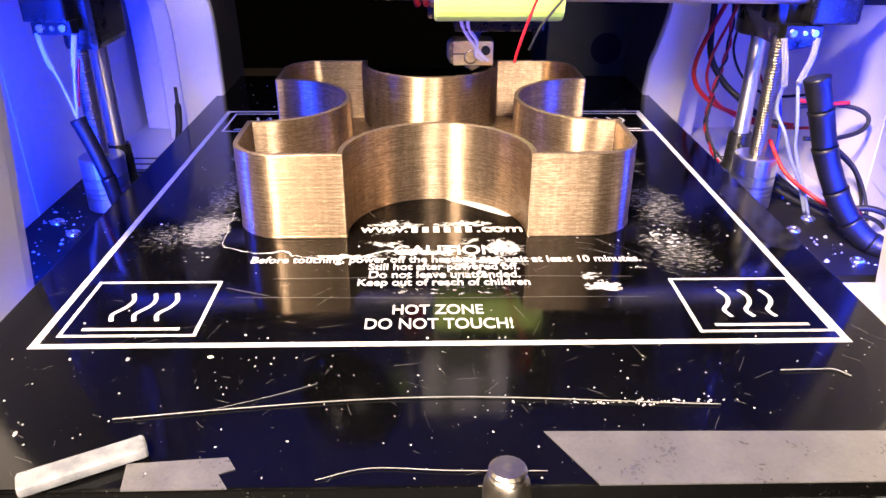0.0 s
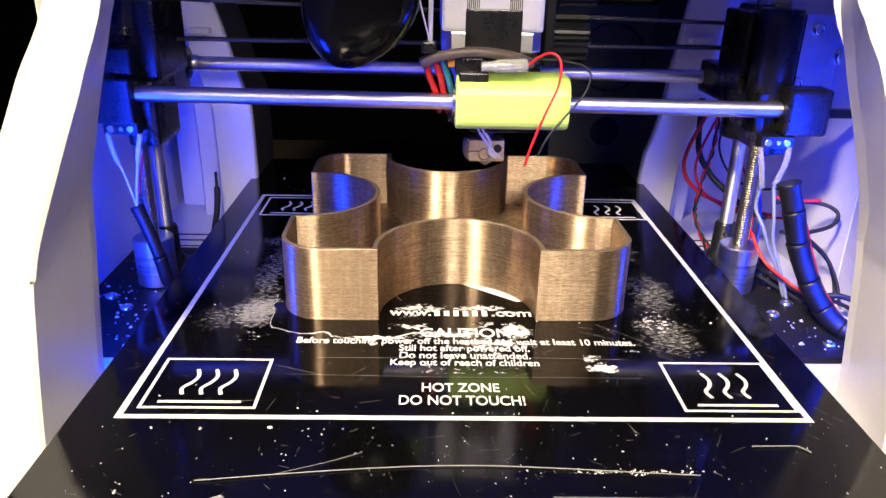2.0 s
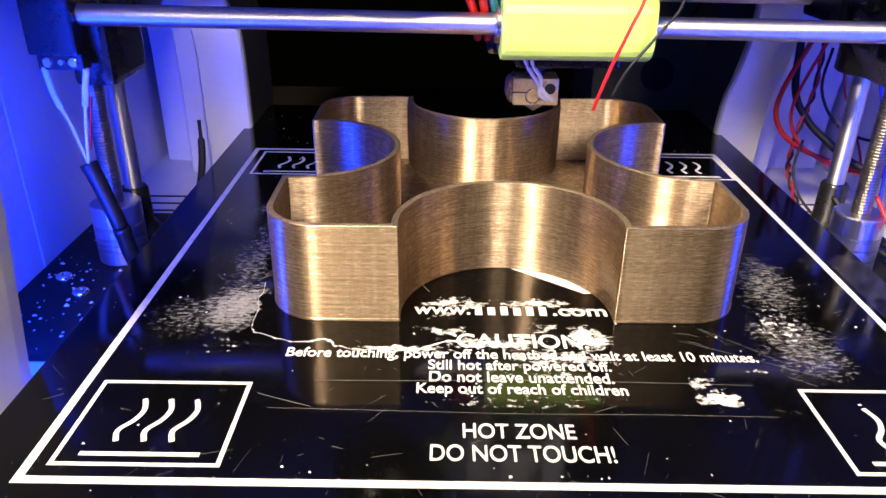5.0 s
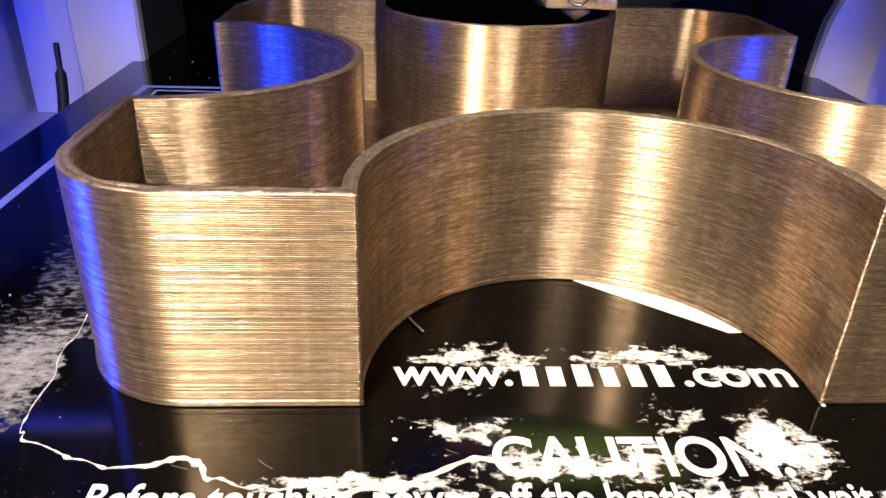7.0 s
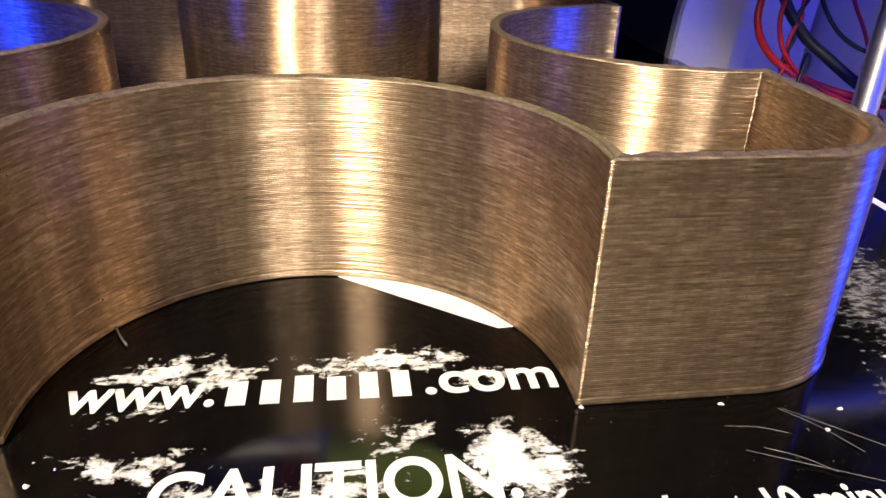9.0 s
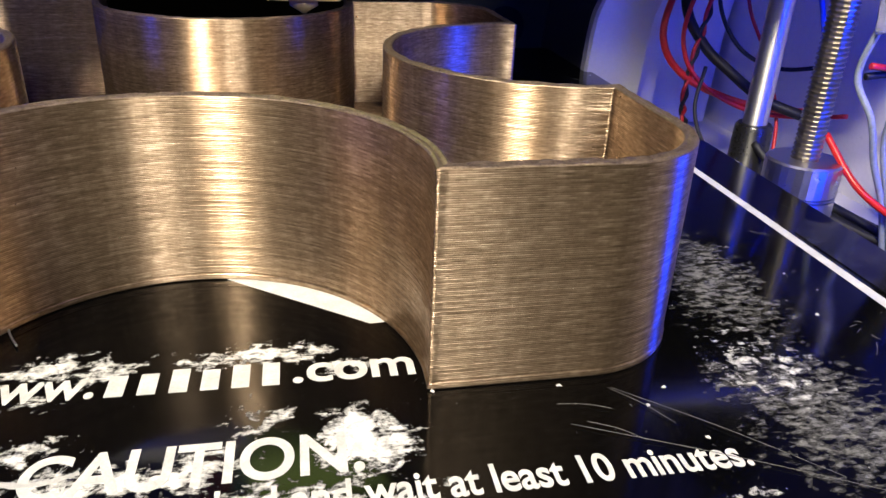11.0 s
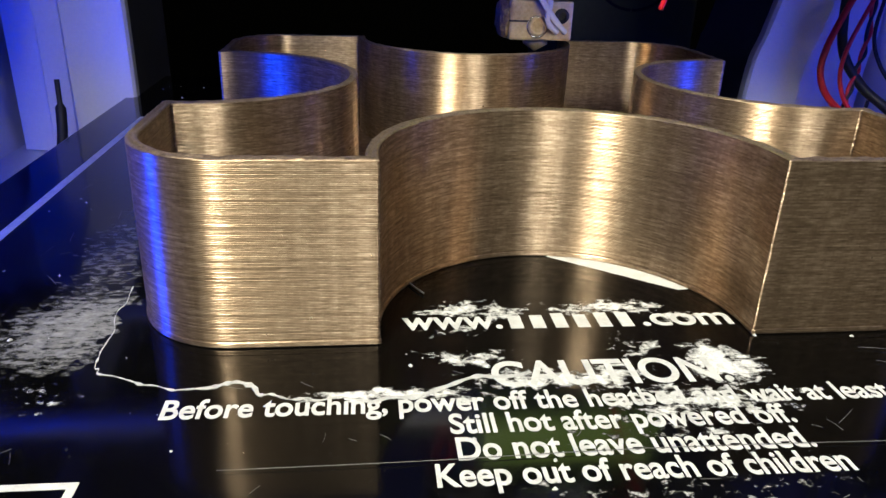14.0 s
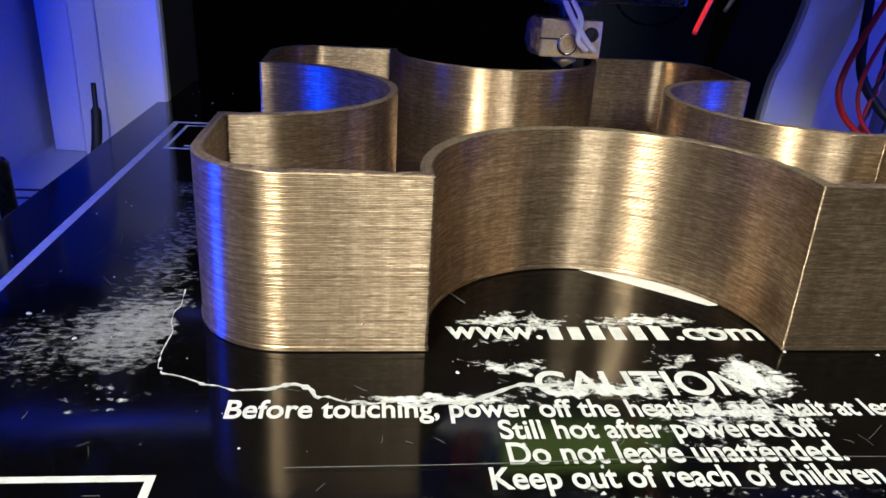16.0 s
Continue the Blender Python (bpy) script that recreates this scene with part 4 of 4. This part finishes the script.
cable([(-0.1562, 0.151, 0.0590), (-0.1584, 0.151, 0.0499), (-0.1607, 0.151, 0.0374), (-0.1630, 0.151, 0.0205)], lambda f: 0.0013 if f < 0.5 else 0.0007, white_wire, "white wire from the terminal strip")
cable([(-0.1570, 0.152, 0.0480), (-0.1592, 0.152, 0.0380), (-0.1615, 0.152, 0.0270)], 0.0006, red_wire, "thin red wire beside the white one")
cable([(0.1530, 0.151, 0.0575), (0.1555, 0.150, 0.0458), (0.1578, 0.151, 0.0360)], 0.0015, clear_plastic, "clear-sleeved wire from the terminal strip", "wire_sleeve")
cable([(0.1678, 0.151, 0.0575), (0.1669, 0.150, 0.0488), (0.1640, 0.151, 0.0372)], 0.0015, clear_plastic, "clear-sleeved wire from the terminal strip", "wire_sleeve")
cable([(0.1578, 0.152, 0.0370), (0.1589, 0.156, 0.0239), (0.1631, 0.152, 0.0136), (0.1690, 0.1530, 0.0008), (0.1765, 0.1540, -0.0120), (0.1840, 0.1560, -0.0290)], 0.0009, braid, "pale braided wire running down to the base")
cable([(0.1640, 0.152, 0.0380), (0.1672, 0.1507, 0.0191), (0.1705, 0.1530, 0.0052), (0.1775, 0.1530, -0.0114), (0.1850, 0.1540, -0.0290)], 0.0009, braid, "pale braided wire running down to the base")
# loops of wire against the wall
cable([(0.1684, 0.262, 0.0561), (0.1558, 0.2582, 0.0280), (0.1543, 0.2544, 0.0136), (0.1627, 0.2505, 0.0028), (0.1766, 0.2440, -0.0035), (0.1900, 0.2360, -0.0060), (0.2040, 0.2240, -0.0050)], 0.0014, red_wire, "red wire looped behind the guide rod")
cable([(0.1800, 0.178, 0.0190), (0.1920, 0.176, 0.0205), (0.2050, 0.172, 0.0200), (0.2110, 0.168, 0.0160), (0.2060, 0.164, 0.0105), (0.1900, 0.160, 0.0080), (0.1760, 0.158, 0.0090)], 0.0011, black_rubber, "black wire loop beside the sleeve")
cable([(0.1790, 0.176, 0.0225), (0.1920, 0.174, 0.0215), (0.2020, 0.172, 0.0225)], 0.0010, red_wire, "short red wire beside the sleeve")
cable([(0.1631, 0.266, 0.0600), (0.1631, 0.2596, 0.0289), (0.1701, 0.2532, 0.0141), (0.1776, 0.245, 0.0061), (0.1877, 0.235, -0.0023), (0.2002, 0.225, -0.0068)], 0.0020, black_rubber, "black cable looped behind the guide rod")
for off, mat in ((0.0, red_wire), (0.5, black_rubber)):
    line = [(0.1738, 0.262, 0.0560), (0.1721, 0.2572, 0.0297), (0.1666, 0.2524, 0.0119), (0.1623, 0.247, -0.0058), (0.1622, 0.241, -0.0159), (0.1695, 0.235, -0.0325)]
    turns = [p + Vector((0.0009 * math.cos(0.55 * k + off * 2 * math.pi), 0, 0.0009 * math.sin(0.55 * k + off * 2 * math.pi))) for k, p in enumerate(spline(line, 14))]
    tagged(link_mesh("wire", sweep(turns, 0.0008, 6, 1), mat), "thin red wire twisted with a black one" if off == 0.0 else "thin black wire twisted with a red one", "cable")
cable([(0.1744, 0.258, 0.0561), (0.1618, 0.2540, 0.0260), (0.1613, 0.2500, 0.0106), (0.1697, 0.2460, -0.0002), (0.1846, 0.2390, -0.0075), (0.2000, 0.2300, -0.0080), (0.2100, 0.2160, -0.0040)], 0.0009, red_wire, "second red wire looped behind the guide rod")
cable([(0.1790, 0.262, 0.0500), (0.1760, 0.2580, 0.0300), (0.1830, 0.2500, 0.0140), (0.1950, 0.2400, 0.0080), (0.2090, 0.2260, 0.0120)], 0.0008, black_rubber, "thin black wire bent across the wall")
cable([(0.1850, 0.262, 0.0560), (0.1870, 0.2560, 0.0300), (0.1930, 0.2480, 0.0120), (0.1960, 0.2360, -0.0100), (0.1900, 0.2240, -0.0325)], 0.0007, red_wire, "thin red wire hanging against the wall")
cable([(0.1690, 0.196, 0.0480), (0.1760, 0.194, 0.0260), (0.1790, 0.190, 0.0060), (0.1770, 0.182, -0.0140), (0.1800, 0.172, -0.0285)], 0.0008, blue_wire, "thin blue wire behind the threaded rod")
cable([(0.1841, 0.150, 0.0166), (0.1871, 0.1433, 0.0025), (0.1910, 0.135, -0.0118), (0.1965, 0.122, -0.0230)], 0.0011, red_wire, "red wire along the cable sleeve")
cable([(0.1656, 0.170, 0.0043), (0.1700, 0.1567, -0.0078), (0.1812, 0.146, -0.0163), (0.1870, 0.138, -0.0190)], 0.0010, red_wire, "red wire lying behind the coupler")
cable([(0.1962, 0.165, 0.0025), (0.2060, 0.1617, -0.0065), (0.2120, 0.1567, -0.0190), (0.2130, 0.150, -0.0310)], 0.0009, black_rubber, "thin black wire curving down the wall")
cable([(0.1962, 0.170, 0.0015), (0.2090, 0.166, -0.0100), (0.2145, 0.1633, -0.0220), (0.2150, 0.160, -0.0320)], 0.0008, black_rubber, "thin black wire curving down the wall")
cable([(0.1560, 0.225, 0.0120), (0.1530, 0.222, -0.0020), (0.1560, 0.216, -0.0140), (0.1640, 0.208, -0.0240)], 0.0007, black_rubber, "thin black wire behind the guide rod")
for k, (dx, dy, dz) in enumerate(((0.0, 0.0, 0.0), (0.0035, 0.006, 0.002), (-0.002, 0.010, 0.004), (0.006, -0.004, 0.001))):
    cable([(0.1660 + dx, 0.1900 + dy, -0.0120 + dz), (0.1720 + dx, 0.1780 + dy, -0.0210 + dz), (0.1800 + dx, 0.1640 + dy, -0.0245 + dz), (0.1880 + dx, 0.1480 + dy, -0.0262 + 0.5 * dz), (0.1950 + dx, 0.1330 + dy, -0.0285)],
          (0.0012, 0.0009, 0.0014, 0.0008)[k], black_rubber, "black wire lying over the black plate")
cable([(0.1930, 0.138, -0.0200), (0.2000, 0.134, -0.0170), (0.2080, 0.131, -0.0185), (0.2150, 0.130, -0.0230)], 0.0016, black_rubber, "short black cable bent behind the sleeve")
cable([(0.1900, 0.141, -0.0240), (0.1980, 0.138, -0.0215), (0.2070, 0.136, -0.0240), (0.2140, 0.137, -0.0290)], 0.0011, black_rubber, "short black cable bent behind the sleeve")
tagged(link_mesh("cable", sweep([(-0.1498, 0.2480, 0.0112), (-0.1493, 0.2453, -0.0029), (-0.1500, 0.2427, -0.0142), (-0.1534, 0.2400, -0.0320)], lambda f: 0.0010 + 0.0010 * (f > 0.2), 8), black_rubber), "short black strip of cable by the rear pillar", "cable")

# ---- behind the machine ----
cab = thing("rear_cabinet", "dim grey-green casing with a round fan opening", "equipment case")
part("casing", box(0.108, 0.214, 0.52, 0.62, -0.0845, 0.101, 0.003), cabinet_grey, cab)
b = bmesh.new()
for k in range(48):
    a0, a1 = 2 * math.pi * k / 48, 2 * math.pi * (k + 0.72 if k % 6 == 5 else k + 1) / 48
    ring = [b.verts.new((0.163 + r * math.cos(a), yy, 0.051 + r * math.sin(a))) for a in (a0, a1) for r in (0.031, 0.033) for yy in (0.5190, 0.5205)]
    for q in ((0, 2, 6, 4), (1, 5, 7, 3), (0, 4, 5, 1), (2, 3, 7, 6), (0, 1, 3, 2), (4, 6, 7, 5)):
        b.faces.new([ring[i] for i in q])
part("fan_ring", b, cabinet_ink, cab)
part("round_hole", lathe([(0, 0.0145), (0.001, 0.0145)], (0.164, 0.5195, -0.022), (0.164, 0.6, -0.022), 28), cabinet_ink, cab)

# ---- small things on the bed ----
def hair(points, r, mat, label):
    return tagged(link_mesh("filament_hair", sweep([(x, y, 0.0003 + r) for x, y in points], r, 5, 6), mat), label, "plastic scrap")


hair([(-0.0824, -0.0326), (-0.055, -0.0292), (-0.025, -0.0262), (0.0013, -0.0252), (0.025, -0.0262), (0.050, -0.0280), (0.0695, -0.0292)], 0.00017, strand, "long pale strand of plastic on the bed")
hair([(0.0910, -0.0150), (0.1010, -0.0148), (0.1060, -0.0150), (0.1090, -0.0180)], 0.00020, strand, "bent pale strand of plastic on the bed")
hair([(-0.0610, -0.0300), (-0.045, -0.0240), (-0.034, -0.0190)], 0.00007, strand, "thin pale scratch-like strand on the bed")
hair([(-0.0290, 0.0955), (-0.0275, 0.0915), (-0.0255, 0.0880)], 0.00018, strand, "short pale strand beside the tray")
hair([(-0.0300, -0.0540), (-0.0180, -0.0505), (0.0, -0.0515), (0.0220, -0.0520)], 0.00014, strand, "pale strand along the front edge of the bed")
hair([(-0.0700, 0.0322), (-0.0600, 0.0285), (-0.0550, 0.0268)], 0.00008, fibre, "short pale strand on the bed")
for p0, p1 in (((0.0522, 0.0604), (0.0586, 0.0558)), ((0.0577, 0.0671), (0.0638, 0.0585)), ((0.0493, 0.0645), (0.0565, 0.0626)), ((0.0498, 0.0602), (0.0892, 0.0402)), ((0.0582, 0.0671), (0.0801, 0.0460))):
    hair([p0, ((p0[0] + p1[0]) / 2 + 0.0003, (p0[1] + p1[1]) / 2 + 0.0004), p1], 0.00004, fibre, "thin pale scratch line on the black bed")
hair([(-0.0560, 0.0382), (-0.0300, 0.0385), (0.0018, 0.0394), (0.0400, 0.0390), (0.0640, 0.0384)], 0.00006, fibre, "long pale strand across the printed words")
hair([(-0.066, 0.0262), (-0.030, 0.0255), (0.0, 0.0250), (0.035, 0.0253), (0.066, 0.0250)], 0.00005, fibre, "long faint strand across the bed")
rng0 = random.Random(3)
edge_pts = [(-0.0812, 0.0936), (-0.0806, 0.0800), (-0.0798, 0.0668), (-0.0780, 0.0630), (-0.0707, 0.0587), (-0.0624, 0.0577), (-0.0566, 0.0586), (-0.0516, 0.0550), (-0.0438, 0.0540), (-0.0330, 0.0535), (-0.0214, 0.0577), (-0.0100, 0.0600)]
tagged(link_mesh("glue_edge", ribbon([(x + rng0.uniform(-1, 1) * 0.0006, y + rng0.uniform(-1, 1) * 0.0006) for x, y in [tuple(p)[:2] for p in spline([(x, y, 0) for x, y in edge_pts], 4)]], lambda f: 0.00008 + (0.0012 * max(0.0, noise.noise((f * 60, 0, 0)) + 0.12) + (0.0005 if 0.45 < f < 0.62 or f > 0.78 else 0)) * min(1.0, 0.25 + f * 1.5), -0.0001, 0.00012, 4), glue_white), "dried white glue ridge on the bed", "glue")

rng = random.Random(11)


def crumbs(name, spots, label, z0, size):
    b = bmesh.new()
    for x, y, s in spots:
        n = rng.randint(5, 7)
        a0 = rng.uniform(0, 6)
        st = rng.uniform(0.5, 1.0)
        turn = rng.uniform(0, 6)
        lo = []
        for k in range(n):
            a = a0 + 2 * math.pi * k / n
            r = s * rng.uniform(0.6, 1.1)
            u, w = r * math.cos(a), r * st * math.sin(a)
            lo.append((x + u * math.cos(turn) - w * math.sin(turn), y + u * math.sin(turn) + w * math.cos(turn)))
        vs = [b.verts.new((p, q, z0)) for p, q in lo]
        top = b.verts.new((x, y, z0 + s * rng.uniform(0.4, 0.9)))
        for k in range(n):
            b.faces.new((vs[k], vs[(k + 1) % n], top))
        b.faces.new(vs[::-1])
    return tagged(link_mesh(name, b, size), label, "crumbs", kind="stuff")


spots = []
for k in range(420):
    x, y = rng.uniform(-0.130, 0.130), rng.uniform(-0.055, 0.30)
    if abs(x - CX) < 0.077 and abs(y - CY) < 0.077:
        continue
    spots.append((x, y, rng.choice((0.00022, 0.00030, 0.00042, 0.00065)) * rng.uniform(0.7, 1.2)))
for k in range(120):
    spots.append((rng.gauss(0.045, 0.012), rng.gauss(-0.0275, 0.0007), rng.uniform(0.0002, 0.0007)))
for x, y, s in ((-0.104, -0.0065, 0.0011), (-0.088, -0.0068, 0.0012), (-0.0655, -0.0060, 0.0015), (0.0511, 0.0690, 0.0007), (0.0620, 0.0630, 0.0006), (-0.1040, -0.0370, 0.0015), (0.0330, 0.0700, 0.0006)):
    spots.append((x, y, s))
for k in range(420):
    spots.append((rng.uniform(-0.128, 0.128), rng.uniform(-0.054, 0.006), rng.choice((0.00016, 0.00022, 0.00032, 0.00052))))
dashes = bmesh.new()
for k in range(420):
    x, y = rng.uniform(-0.128, 0.128), rng.uniform(-0.054, 0.045) if k < 200 else rng.uniform(0.045, 0.28)
    if abs(x - CX) < 0.079 and abs(y - CY) < 0.079:
        continue
    a, n, w = rng.uniform(0, math.pi), rng.uniform(0.0003, 0.0016) * rng.choice((0.6, 1, 1, 2.5)), rng.uniform(0.00003, 0.00009)
    ribbon([(x - n * math.cos(a), y - n * math.sin(a)), (x + rng.uniform(-1, 1) * 0.0002, y), (x + n * math.cos(a), y + n * math.sin(a))], w, -0.0001, 0.00005, 2, dashes)
tagged(link_mesh("bed_scratches", dashes, fibre), "fine pale scratches and fibres on the black bed", "scratches", kind="stuff")
crumbs("bed_crumbs", spots, "pale plastic crumbs and dust on the black bed", -0.0001, glue_white)
for side in (-1, 1):
    crumbs("plate_crumbs", [(side * rng.uniform(0.137, 0.193), rng.uniform(0.095, 0.218), rng.uniform(0.0004, 0.0011) * rng.choice((0.8, 1.0, 1.0, 1.8))) for k in range(190 if side < 0 else 70)], "pale plastic crumbs on the black plate", -0.0301, glue_white)

# ---- at the front edge of the bed ----
stud = thing("threaded_stud", "short steel stud standing by the bed's front edge", "bolt")
prof, z = [(0, 0.0034)], 0.0
while z < 0.062:
    prof += [(z + 0.0003, 0.0034), (z + 0.0008, 0.0041), (z + 0.0010, 0.0041), (z + 0.0015, 0.0034)]
    z += 0.0015
part("stud_thread", lathe(prof, (0.0115, -0.0620, -0.052), (0.0115, -0.0620, 0.1), 18, smooth=False), thread_steel, stud)
part("stud_cap", lathe([(0, 0.0050), (0.006, 0.0052), (0.0085, 0.0049), (0.0105, 0.0040), (0.0119, 0.0026), (0.0125, 0.0012), (0.0126, 0.0001)], (0.0115, -0.0620, -0.0015), (0.0115, -0.0620, 0.1), 28), thread_steel, stud, "worn rounded steel cap")
part("stud_base", box(-0.04, 0.04, -0.075, -0.0575, -0.0845, -0.052, 0.002), black_metal, stud)
bar = box(-0.0135, 0.0135, -0.0030, 0.0030, 0.0003, 0.0034, 0.0012, 3)
m = Nodes("smoky_plastic")
m.set(Base_Color=m.ramp(m.noise(220, 5), [(0.35, (0.30, 0.32, 0.36)), (0.65, (0.55, 0.57, 0.60))]), Roughness=m.span(m.noise(90), 0.3, 0.7, 0.12, 0.35))
m.put(m.bsdf.inputs["Transmission Weight"], 0.55)
m.bump(m.noise(400), 0.35, 0.0003)
bmesh.ops.transform(bar, matrix=pose(-0.0820, -0.0500, 0, 0, 0, 28), verts=bar.verts)
tagged(link_mesh("plastic_bar", bar, m.mat), "pale translucent plastic bar lying on the bed", "plastic scrap")
